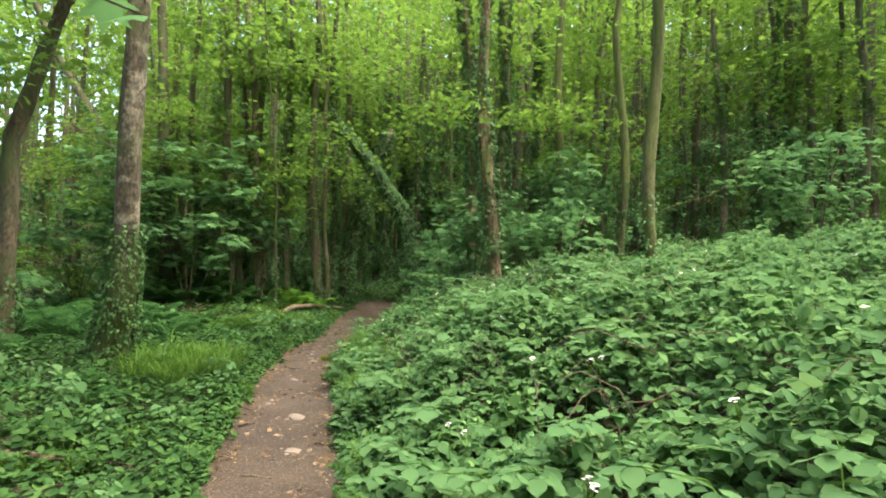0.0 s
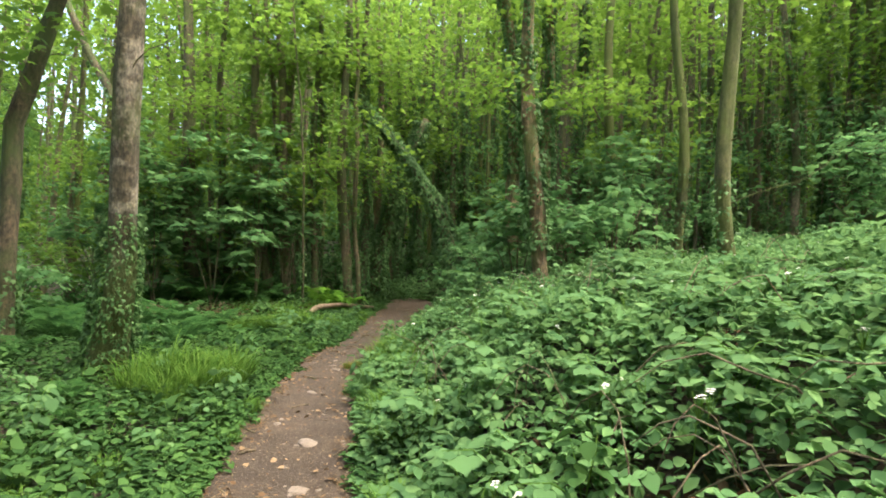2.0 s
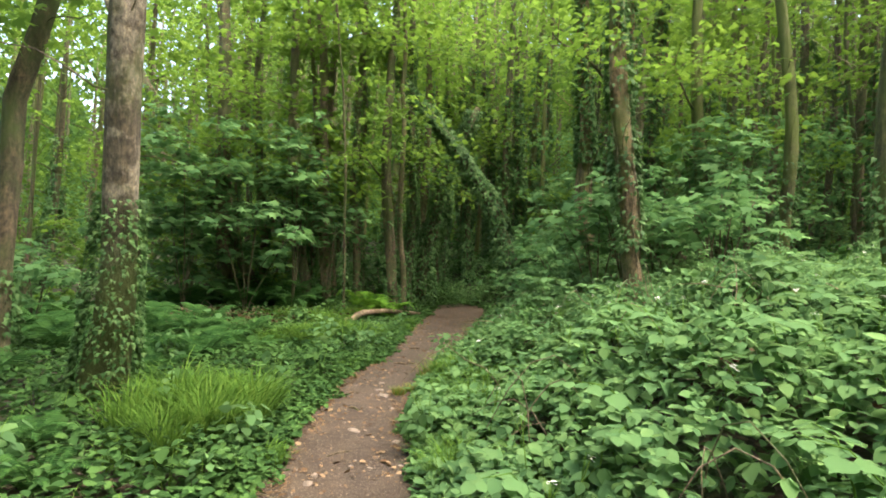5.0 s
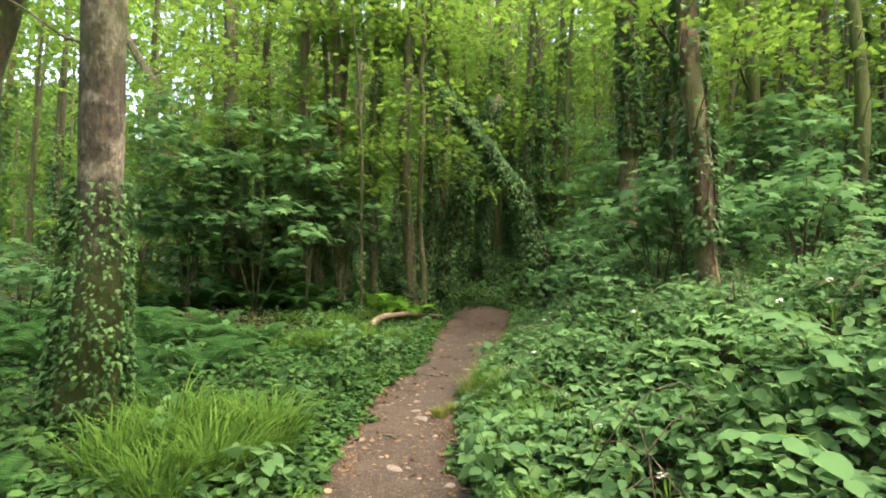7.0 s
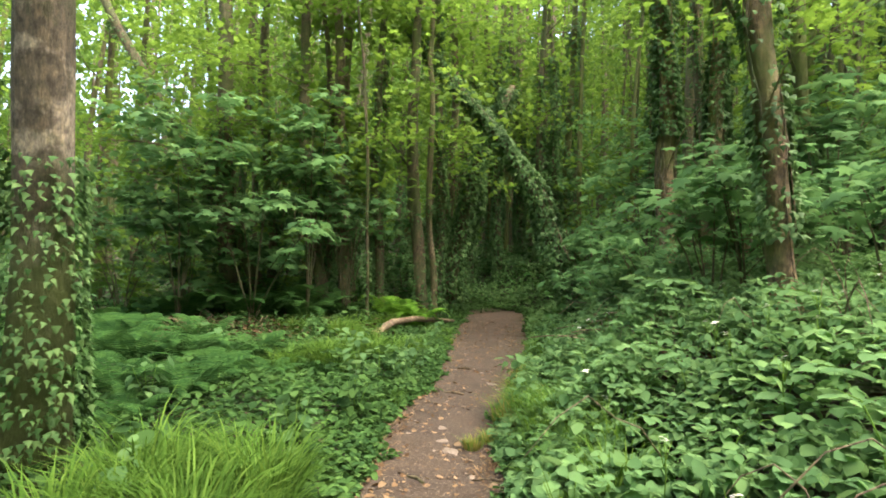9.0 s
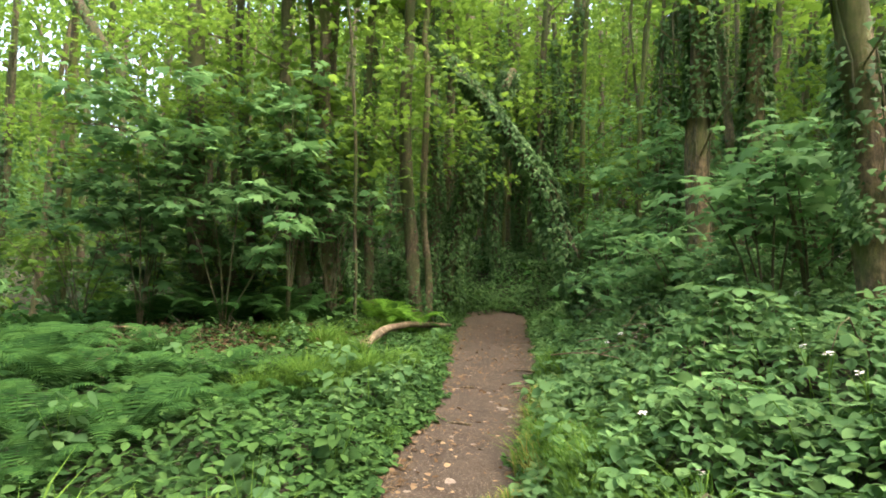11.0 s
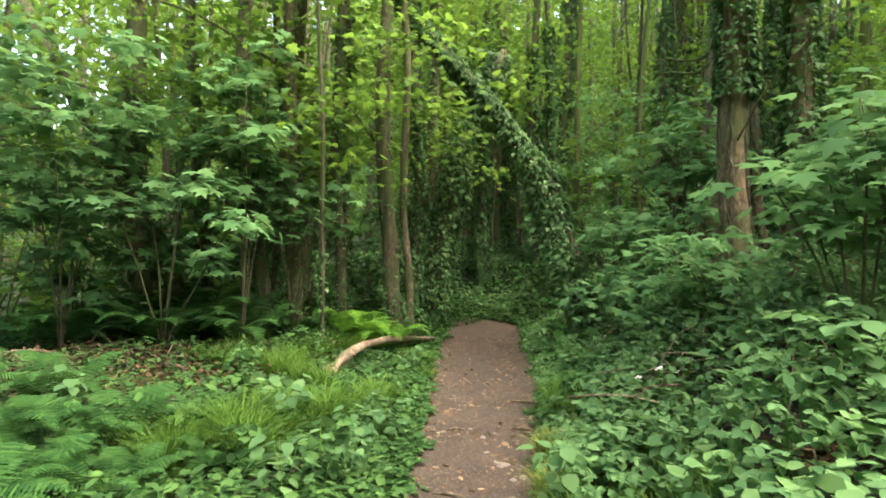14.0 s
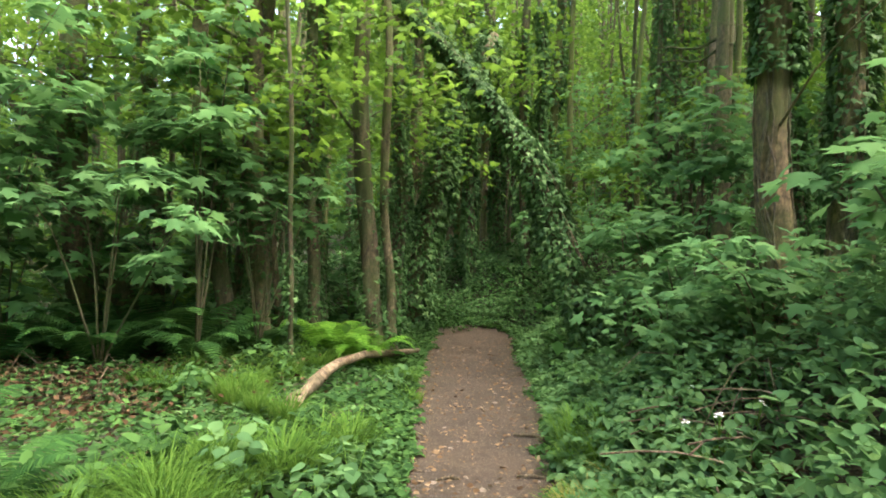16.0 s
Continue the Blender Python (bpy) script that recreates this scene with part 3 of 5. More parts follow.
SLIM = {"dark": 0.76, "bark": 0.75, "moss": 0.8, "tan": 0.82}
BARKS = {"dark": M_DARKBARK, "bark": M_BARK, "moss": M_MOSSBARK, "tan": M_TANBARK}
for i, (low, high, width, bark, label, more) in enumerate(TREES):
    more = {"ivy": (0.0, 1.5 + (i * 7 % 5)), "density": 150 + 40 * (i % 4), **more}
    tree(low, high, width * SLIM[bark], BARKS[bark], label, seed=i + 1, **more)

# the pale patched tree close to the path; its oversized crown is there to shade the verge
tree((-2.35, 6.3, 1.2), (-2.23, 6.08, 3.0), 0.225, M_BIRCH, "pale patched tree with moss and ivy round its swept foot", top=11, crown=5.5, always=True, crown_scale=1.7, seed=77,
     base=(-2.85, 6.6), flare=2.7, ivy=(0.05, 1.85), density=2300, sides=18, wobble=0.02, sprays=0, twigs=7, twig_lo=2.2, ivy_size=0.036)


def leaning_tree():
    """The ivy covered trunk that leans across the path."""
    pts = [Vector(p) for p in ((-0.52, 14.4, 0.2), (-0.6, 14.45, 0.8), (-0.8, 14.5, 1.45), (-1.1, 14.6, 2.2), (-1.49, 14.7, 3.1), (-2.05, 14.8, 3.9), (-2.7, 14.85, 4.6), (-3.35, 14.9, 5.35), (-4.1, 15, 6.3), (-4.9, 15.1, 7.4), (-5.7, 15.2, 8.6))]
    pts[0].z = gz(-0.52, 14.4) - 0.1
    radii = [0.17, 0.13, 0.12, 0.12, 0.11, 0.11, 0.10, 0.09, 0.08, 0.06, 0.04]
    thing = tagged(new("tree"), "ivy covered tree leaning across the path as an arch", "tree")
    thing.location = pts[0]
    local = [p - pts[0] for p in pts]
    v, f = tube(local, radii, 10, 0.15, 4)
    link_part("trunk", mesh_of("trunk", v, f, M_DARKBARK), thing)
    link_part("ivy", ivy_mesh(local, radii, 0.0, 8.5, 1500, 4, 0.075, 2.0), thing, "dark glossy ivy leaves sheathing the stem")
    low = [i for i in range(3)]
    hang = []
    rng = random.Random(3)
    for k in range(9):
        s = local[3 + k % 2] + Vector((0.15 * rng.random(), -0.1, 0.1))
        hang.append(tube([s + Vector((0.03 * j * rng.random() + 0.05 * j, -0.02 * j, -0.14 * j)) for j in range(6)], [0.008] * 6, 4))
    for v, f in hang:
        link_part("hanging_stem", mesh_of("hanging_stem", v, f, M_CANE), thing, "pale dead stem hanging loose")
    c = link_part("crown", CROWNS[1], thing)
    c.location, c.scale = local[-1] + Vector((0, 0, 0.8)), (0.7, 0.7, 0.6)
    # the second leaning stem that closes the arch from the other side
    pts = [Vector(p) for p in ((-3.5, 16.3, 0.3), (-3.42, 16.3, 1.2), (-3.25, 16.4, 2.4), (-3.05, 16.5, 3.6), (-2.75, 16.5, 4.6), (-2.3, 16.6, 5.6))]
    pts[0].z = gz(-3.5, 16.3) - 0.1
    thing = tagged(new("tree"), "leaning dark tree thick with ivy", "tree")
    thing.location = pts[0]
    local = [p - pts[0] for p in pts]
    radii = [0.18, 0.15, 0.14, 0.13, 0.11, 0.07]
    v, f = tube(local, radii, 10, 0.15, 5)
    link_part("trunk", mesh_of("trunk", v, f, M_DARKBARK), thing)
    link_part("ivy", ivy_mesh(local, radii, 0.0, 5.2, 1100, 5, 0.08, 2.6), thing, "dark glossy ivy leaves sheathing the stem")


leaning_tree()


def stand_of_trees():
    """The trees further back, of a few shared shapes, and unseen ones that shade the start."""
    rng = random.Random(12)
    kinds, shapes, rest, twig_sets = [], [], [], []
    for k in range(6):
        w = 0.12 + 0.03 * k
        lean = (rng.random() - 0.6) * 0.09
        pts = [Vector((lean * z + 0.08 * math.sin(z * 0.6 + k), 0.06 * math.sin(z * 0.5 + 2 * k), z)) for z in (-0.6, 0, 0.5, 1.2, 2, 3, 4, 5, 6, 7, 8, 9, 10.5, 12)]
        v, f = tube(pts, [w / 2 * (1.25 if i < 2 else 1 - 0.045 * i) for i in range(len(pts))], 7, 0.15, k)
        shapes.append((v, f))
        low_twigs = [mesh_of("branch", *q, M_DARKBARK) for q in limbs(pts, [w / 2] * len(pts), 5, 1.2, 7, k + 70, 1.2, 0.2)]
        twig_sets.append(low_twigs)
        kinds.append((mesh_of("trunk", v, f, (M_DARKBARK, M_BARK, M_MOSSBARK)[k % 3]), ivy_mesh(pts, [w / 2] * len(pts), 0, 5 + k % 3, 260, k, 0.1, 1.4) if k % 2 else None))
    # unseen trees behind and beside the start, added so their crowns shade the foreground
    n = 0
    while n < 46:
        x, y = rng.uniform(-14, 15), rng.uniform(-14, 8)
        off = x - float(path_centre(y))
        if abs(off) < 3.5 or (y > 0.5 and -7.5 < x) or (y > 3):
            if not (x > 8 and y < 8 and x > 0.95 * y + 5) and not (x < -6.5 and y < 8 and x < -0.7 * y - 3.5):
                continue
        n += 1
        trunk, ivy = kinds[rng.randrange(6)]
        thing = tagged(new("tree"), "unseen slender tree added round the start for shade", "tree", "woodland trees round the start")
        thing.location, thing.rotation_euler = (x, y, gz(x, y) - 0.1), (0, 0, rng.random() * 6.28)
        link_part("trunk", trunk, thing)
        c = link_part("crown", CROWNS[n % 4], thing)
        c.location, c.rotation_euler, c.scale = (0, 0, 6 + 4 * rng.random()), (0, 0, rng.random() * 6), (1.3, 1.3, 1)
    n = 0
    while n < 400:
        a, d = radians(-62 + 124 * rng.random()), 14 + 27 * rng.random() ** 0.9
        x, y = math.sin(a) * d - 0.5, math.cos(a) * d + 3
        if abs(x - float(path_centre(y))) < 1.0 or (y < 17.5 and -6 < x < 1.5) or y < 14.5 or (x < -9 and rng.random() < 0.35):
            continue
        n += 1
        if d > 25:
            v, f = shapes[rng.randrange(6)]
            foot, s = Vector((x, y, gz(x, y) - 0.1)), 0.85 + 0.4 * rng.random()
            rest.append(([foot + Vector(p) * s for p in v], f))
            continue
        trunk, ivy = kinds[rng.randrange(6)]
        thing = tagged(new("tree"), "slender woodland tree in the shaded stand further back", "tree", "woodland trees further back")
        thing.location, thing.rotation_euler = (x, y, gz(x, y) - 0.1), (0, 0, rng.random() * 6.28)
        s = 0.85 + 0.4 * rng.random()
        thing.scale = (s, s, s)
        link_part("trunk", trunk, thing)
        for twig in twig_sets[kinds.index((trunk, ivy))]:
            link_part("branch", twig, thing)
        if ivy:
            link_part("ivy", ivy, thing)
        if rng.random() < 0.12:
            c = link_part("crown", CROWNS[n % 4], thing)
            c.location, c.rotation_euler = (0, 0, 7.5 + 3 * rng.random()), (0, 0, rng.random() * 6)
    v, f = join(rest)
    tagged(new("far_trunks", mesh_of("far_trunks", v, f, M_DARKBARK)), "slender dark trunks far back in the wood", "trees", kind="stuff")


stand_of_trees()


def far_woods():
    """Foliage of the far woods, from the ground up, with gaps towards the slope."""
    rng = np.random.RandomState(8)
    clumps = 4200
    a = np.radians(rng.uniform(-75, 75, clumps))
    d = rng.uniform(22, 44, clumps)
    x, y = np.sin(a) * d - 0.5, np.cos(a) * d + 3
    z = ground_z(x, y) + rng.uniform(0, 1, clumps) * 0.56 * d
    keep = (np.abs(x - path_centre(y)) > 0.9) & ~((x < -9) & (y < 30) & (rng.rand(clumps) < 0.45))
    x, y, z = x[keep], y[keep], z[keep]
    n = 190000
    k = rng.randint(0, len(x), n)
    pos = np.stack([x[k], y[k], z[k]], 1) + rng.randn(n, 3) * np.array([0.8, 0.8, 0.28])
    me = scatter("far_woods", "far", pos, rng.rand(n) * 6.28, rng.rand(n) * 1.2 - 0.2, rng.randn(n) * 0.5, 0.23 * (0.6 + 0.7 * rng.rand(n)), M_FAR)
    tagged(new("far_woods", me), "dense bright green foliage of the woods beyond", "foliage", kind="stuff")


far_woods()


def backdrop_wall():
    """Closes the woods all round, behind everything."""
    rng = np.random.RandomState(9)
    n = 120000
    a = rng.rand(n) * 6.283
    d = rng.uniform(46, 66, n)
    x, y = np.sin(a) * d, np.cos(a) * d + 5
    z = ground_z(x, y) + rng.uniform(-0.5, 33, n)
    left = (a > 4.4) & (a < 5.9)
    keep = ~(left & (rng.rand(n) < 0.5))
    m = int(keep.sum())
    pos = np.stack([x, y, z], 1)[keep]
    me = scatter("backdrop", "far", pos, rng.rand(m) * 6.28, rng.rand(m) * 1.4 + 0.2, rng.randn(m) * 0.5, 0.95 * (0.6 + 0.7 * rng.rand(m)), M_FAR)
    tagged(new("backdrop", me), "distant woodland foliage all round", "foliage", kind="structure")


backdrop_wall()


def distant_wood():
    """A closed ring of distant foliage, lower towards the open slope."""
    m, nt, bsdf = base_material("distant foliage", 0.9)
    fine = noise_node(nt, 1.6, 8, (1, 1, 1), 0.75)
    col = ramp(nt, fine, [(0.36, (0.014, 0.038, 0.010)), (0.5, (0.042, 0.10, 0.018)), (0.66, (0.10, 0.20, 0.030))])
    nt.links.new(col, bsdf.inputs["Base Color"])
    tr = nt.nodes.new("ShaderNodeBsdfTranslucent")
    nt.links.new(col, tr.inputs["Color"])
    mx = nt.nodes.new("ShaderNodeMixShader")
    mx.inputs[0].default_value = 0.6
    nt.links.new(bsdf.outputs[0], mx.inputs[1])
    nt.links.new(tr.outputs[0], mx.inputs[2])
    nt.links.new(mx.outputs[0], nt.nodes["Material Output"].inputs["Surface"])
    verts, faces = [], []
    n = 240
    for i in range(n):
        a = 2 * math.pi * i / n
        d = 68 + 3 * math.sin(9 * a) + 2 * math.sin(23 * a)
        x, y = math.sin(a) * d, math.cos(a) * d + 5
        deg = math.degrees(a if a < math.pi else a - 2 * math.pi)
        top = 32 + 3 * math.sin(13 * a) + 3 * noise.noise((i * 0.6, 0, 0))
        if -80 < deg < -40:
            top = 15 + 7 * noise.noise((i * 0.9, 2, 0)) + 3 * math.sin(31 * a)
        verts += [(x, y, -12), (x, y, max(2, top))]
        j = (i + 1) % n
        faces.append((2 * i, 2 * j, 2 * j + 1, 2 * i + 1))
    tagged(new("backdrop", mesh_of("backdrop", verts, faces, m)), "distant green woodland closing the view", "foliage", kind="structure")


distant_wood()


def floor_growth():
    rng = np.random.RandomState(10)
    n = 42000
    a = np.radians(rng.uniform(-100, 100, n))
    d = 9 + 36 * rng.rand(n) ** 1.3
    x, y = np.sin(a) * d - 1, np.cos(a) * d + 5
    keep = np.abs(x - path_centre(y)) > 1.0
    x, y = x[keep], y[keep]
    n = len(x)
    pos = np.stack([x, y, ground_z(x, y) + 0.55 * rng.rand(n) ** 1.5], 1)
    me = scatter("floor_growth", "oval", pos, rng.rand(n) * 6.28, rng.randn(n) * 0.4 + 0.2, rng.randn(n) * 0.4, 0.17 * (0.5 + rng.rand(n)), M_FERN)
    tagged(new("floor_growth", me), "low green growth covering the far woodland floor", "undergrowth", kind="stuff")


floor_growth()


# ---- shrubs ----
def shrub(x, y, z, radius, height, leaves, size, label, seed, material=M_SYCAMORE, stems=5):
    """A leafy sapling with several stems; z is the height of its leafy middle above the soil."""
    rng = np.random.RandomState(seed)
    thing = tagged(new("shrub"), label, "shrub")
    thing.location = (x, y, gz(x, y) - 0.05)
    clusters = max(8, leaves // 28)
    c = rng.randn(clusters, 3)
    c /= np.linalg.norm(c, axis=1)[:, None]
    c *= (rng.rand(clusters, 1) ** 0.4) * np.array([radius, radius * 0.8, height / 2])
    c[:, 2] += z
    pieces = []
    for k in range(stems):
        t = c[rng.randint(clusters)]
        pieces.append(tube([Vector((t[0] * f ** 1.5, t[1] * f ** 1.5, t[2] * f + 0.05 * math.sin(9 * f + k))) for f in (0, 0.2, 0.4, 0.6, 0.8, 1)], [0.015, 0.014, 0.012, 0.010, 0.008, 0.005], 5))
    for t in c:
        s = np.array([t[0] * 0.45, t[1] * 0.45, t[2] - 0.25 * height * abs(t[0]) / max(radius, 0.1) - 0.1])
        pieces.append(tube([Vector(s), Vector((s + t) / 2 + np.array([0, 0, 0.04])), Vector(t)], [0.006, 0.005, 0.003], 4))
    for v, f in pieces[:stems]:
        link_part("stem", mesh_of("stem", v, f, M_DARKBARK), thing)
    v, f = join(pieces[stems:])
    link_part("twig_growth", mesh_of("twig_growth", v, f, M_DARKBARK), thing, kind="stuff")
    k = rng.randint(0, clusters, leaves)
    off = rng.randn(leaves, 3) * np.array([0.20, 0.20, 0.07])
    pos = c[k] + off
    pos[:, 2] -= 0.5 * (off[:, 0] ** 2 + off[:, 1] ** 2)
    yaw = np.arctan2(off[:, 1], off[:, 0]) - 1.57 + rng.randn(leaves) * 0.6
    me = scatter("foliage", "maple", pos, yaw, 0.35 + rng.randn(leaves) * 0.3, rng.randn(leaves) * 0.25, size * (0.55 + 0.7 * rng.rand(leaves)), material)
    link_part("foliage", me, thing, "broad lobed green leaves", "stuff")
    return thing


shrub(-5.4, 11.9, 2.1, 1.4, 2.2, 760, 0.17, "sycamore sapling with broad lobed leaves beside the clump", 1)
shrub(-6.9, 12.1, 1.9, 1.2, 2.3, 700, 0.17, "sycamore sapling with broad lobed leaves above ferns", 2)
shrub(-4.5, 13.3, 2.2, 0.85, 1.4, 380, 0.16, "sycamore sapling with broad lobed leaves before dark trunks", 3)
shrub(-8.8, 12.5, 2.3, 1.4, 2.2, 480, 0.17, "tall leafy sapling on the falling slope", 5)
shrub(-0.15, 14.0, 1.55, 0.65, 0.8, 300, 0.15, "young sycamore with bright leaves beside the bank", 6)
shrub(1.45, 10.6, 1.7, 0.7, 1.0, 260, 0.13, "overhanging sycamore growth round a peeling trunk", 15)
shrub(2.5, 10.3, 1.4, 0.7, 1.3, 260, 0.14, "overhanging sycamore growth above the brambles", 16)
shrub(-0.3, 18.8, 2.2, 1.4, 2.0, 400, 0.15, "leafy saplings beyond the leaning tree", 17, M_CANOPY)
shrub(-4.8, 16.8, 1.2, 1.2, 2.0, 600, 0.15, "leafy saplings behind dark trunks", 18)
shrub(-7.5, 14.5, 1.2, 1.5, 2.2, 800, 0.16, "leafy saplings on the falling slope", 19, M_CANOPY)
shrub(-10.5, 13.5, 1.5, 1.8, 2.8, 900, 0.16, "leafy saplings on the falling slope", 20, M_CANOPY)
shrub(-7.6, 9.5, 0.8, 1.0, 1.4, 500, 0.13, "low leafy growth beyond the ferns", 21)
shrub(0.6, 14.3, 2.3, 0.9, 1.6, 420, 0.16, "leafy young tree behind a stripped trunk", 7, M_SYCAMORE)
shrub(1.1, 10.4, 1.3, 0.7, 1.1, 320, 0.14, "leafy shoots round a peeling trunk", 8)
shrub(2.6, 12.0, 2.2, 0.8, 1.4, 380, 0.15, "leafy young tree beside ivy covered trunks", 9)
shrub(0.3, 12.6, 0.9, 0.6, 0.9, 260, 0.13, "leafy shoots above the bank", 10)
shrub(7.0, 11.5, 1.6, 1.4, 1.8, 700, 0.14, "bushy sapling in the shade above the brambles", 11)
shrub(-0.7, 17.3, 1.5, 1.0, 1.6, 340, 0.15, "leafy sapling near the path's end", 12)
shrub(-6.2, 15.2, 3.2, 1.6, 2.2, 800, 0.16, "tall sapling foliage among the clump", 13, M_CANOPY)

def wood(name, pts, radii, material, label, category, seed=0):
    base = Vector(pts[0])
    v, f = tube([Vector(p) - base for p in pts], radii, 9, 0.2, seed)
    ob = tagged(new(name, mesh_of(name, v, f, material)), label, category)
    ob.location = base
    return ob


shrub(-6.6, 11.6, 3.4, 1.5, 2.0, 520, 0.17, "tall sycamore sapling arching above ferns", 31)
shrub(-4.9, 12.7, 3.4, 1.0, 1.6, 420, 0.16, "sycamore sapling leaning among dark trunks", 33)
shrub(-6.2, 13.6, 1.2, 1.1, 1.6, 520, 0.15, "low sycamore growth among the clump", 35)
shrub(0.2, 13.3, 1.3, 0.8, 1.3, 360, 0.14, "pale leafed young sycamore at the foot of the bank", 41)
shrub(-0.05, 12.2, 0.75, 0.55, 0.8, 240, 0.12, "low leafy shoots at the foot of the bank", 42)
shrub(0.55, 11.5, 1.1, 0.6, 0.9, 260, 0.13, "low leafy shoots below tan trunks", 43)
shrub(1.9, 11.6, 1.4, 0.8, 1.2, 340, 0.14, "leafy growth between tan trunks", 44)
shrub(-0.3, 15.6, 0.7, 0.5, 1.0, 260, 0.12, "ivy and leafy growth by the leaning tree", 45)
shrub(3.4, 13.9, 1.7, 1.1, 1.5, 480, 0.14, "leafy sapling between ivy hung trunks", 37)


def understory():
    """Flat leafy sprays between and behind the trunks."""
    rng = np.random.RandomState(38)
    for name, m, n, size, lo, hi, material in (("understory", 900, 19000, 0.15, 0.4, 4.2, M_SYCAMORE), ("canopy_foliage", 500, 9000, 0.17, 6.0, 11.0, M_CANOPY)):
        a, d = np.radians(rng.uniform(-52, 48, m)), rng.uniform(12.5, 25, m)
        x, y = np.sin(a) * d - 0.6, np.cos(a) * d + 1.5
        h = rng.uniform(lo, hi, m)
        if lo < 2:
            keep = (np.abs(x - path_centre(y)) > 2.6) & (y > 15.2 - 0.12 * np.abs(x + 3)) & (rng.rand(m) < np.where(x > 0, 0.65, 1.0)) & ~((x < -9) & (rng.rand(m) < 0.5))
        else:
            keep = (h > 4.5 + 0.25 * np.maximum(0, 9 - d)) & ~((x < -7) & (h < 7) & (rng.rand(m) < 0.5))
        x, y, h = x[keep], y[keep], h[keep]
        k = rng.randint(0, len(x), n)
        off = rng.randn(n, 3) * np.array([0.45, 0.45, 0.10])
        pos = np.stack([x[k], y[k], ground_z(x[k], y[k]) + h[k]], 1) + off
        pos[:, 2] -= 0.2 * (off[:, 0] ** 2 + off[:, 1] ** 2)
        me = scatter(name, "ivy", pos, rng.rand(n) * 6.28, 0.35 + 0.35 * rng.randn(n), 0.3 * rng.randn(n), size * (0.6 + 0.7 * rng.rand(n)), material)
        tagged(new(name, me), "broad leaved sprays filling the gaps between trunks", "foliage", kind="stuff")


def shading_crowns():
    """Unseen roof of leaves, added above the left-hand slope to shade it."""
    rng = np.random.RandomState(39)
    n, m = 15000, 300
    x, y, z = rng.uniform(-7, -1.5, m), rng.uniform(2, 8, m), rng.uniform(8.0, 11.5, m)
    k = rng.randint(0, m, n)
    pos = np.stack([x[k], y[k], z[k]], 1) + rng.randn(n, 3) * np.array([0.6, 0.6, 0.2])
    me = scatter("canopy_foliage", "far", pos, rng.rand(n) * 6.28, 0.3 * rng.randn(n), 0.3 * rng.randn(n), 0.22 * (0.6 + 0.7 * rng.rand(n)), M_CANOPY)
    tagged(new("canopy_foliage", me), "unseen layer of leaves added to shade the verge", "foliage", kind="stuff")


understory()
shading_crowns()

# ---- low growth ----
def clear_of_path(x, y, gap=0.0):
    return np.abs(x - path_centre(y)) > path_half(y) + gap


HOLLOWS = [(2.14, 7.42, 0.42), (2.45, 4.25, 0.30), (1.55, 8.6, 0.28), (3.0, 6.1, 0.3), (0.9, 6.4, 0.16), (3.9, 8.0, 0.35), (0.6, 9.6, 0.25), (1.75, 5.2, 0.18), (0.15, 10.6, 0.22)]


def bramble_height(x, y):
    """Depth of the thicket above the soil; works on arrays."""
    right = x - path_centre(y) - path_half(y)
    lump = 0.5 + 0.5 * np.sin(1.9 * x + 0.8 * y) * np.sin(1.4 * y - 0.9 * x + 1.2)
    thick = np.interp(right, [0, 0.3, 1.2, 3], [0.10, 0.28, 0.50, 0.52]) * (0.65 + 0.5 * lump)
    thick = thick * (1 + 0.35 * np.sin(4.3 * x + 2.0 * y) * np.sin(3.6 * y - 1.1 * x)) + 0.45 * np.exp(-((x - 0.6) / 1.1) ** 2 - ((y - 11.2) / 1.5) ** 2)
    for hx, hy, r in HOLLOWS:
        thick = thick * (1 - 0.9 * np.exp(-(((x - hx) ** 2 + (y - hy) ** 2) / r ** 2) ** 2))
    return thick


def in_hollow(x, y, rng):
    out = np.zeros(len(x), bool)
    for hx, hy, r in HOLLOWS:
        out |= (np.exp(-(((x - hx) ** 2 + (y - hy) ** 2) / (0.9 * r) ** 2) ** 2) > rng.rand(len(x)) + 0.08)
    return out


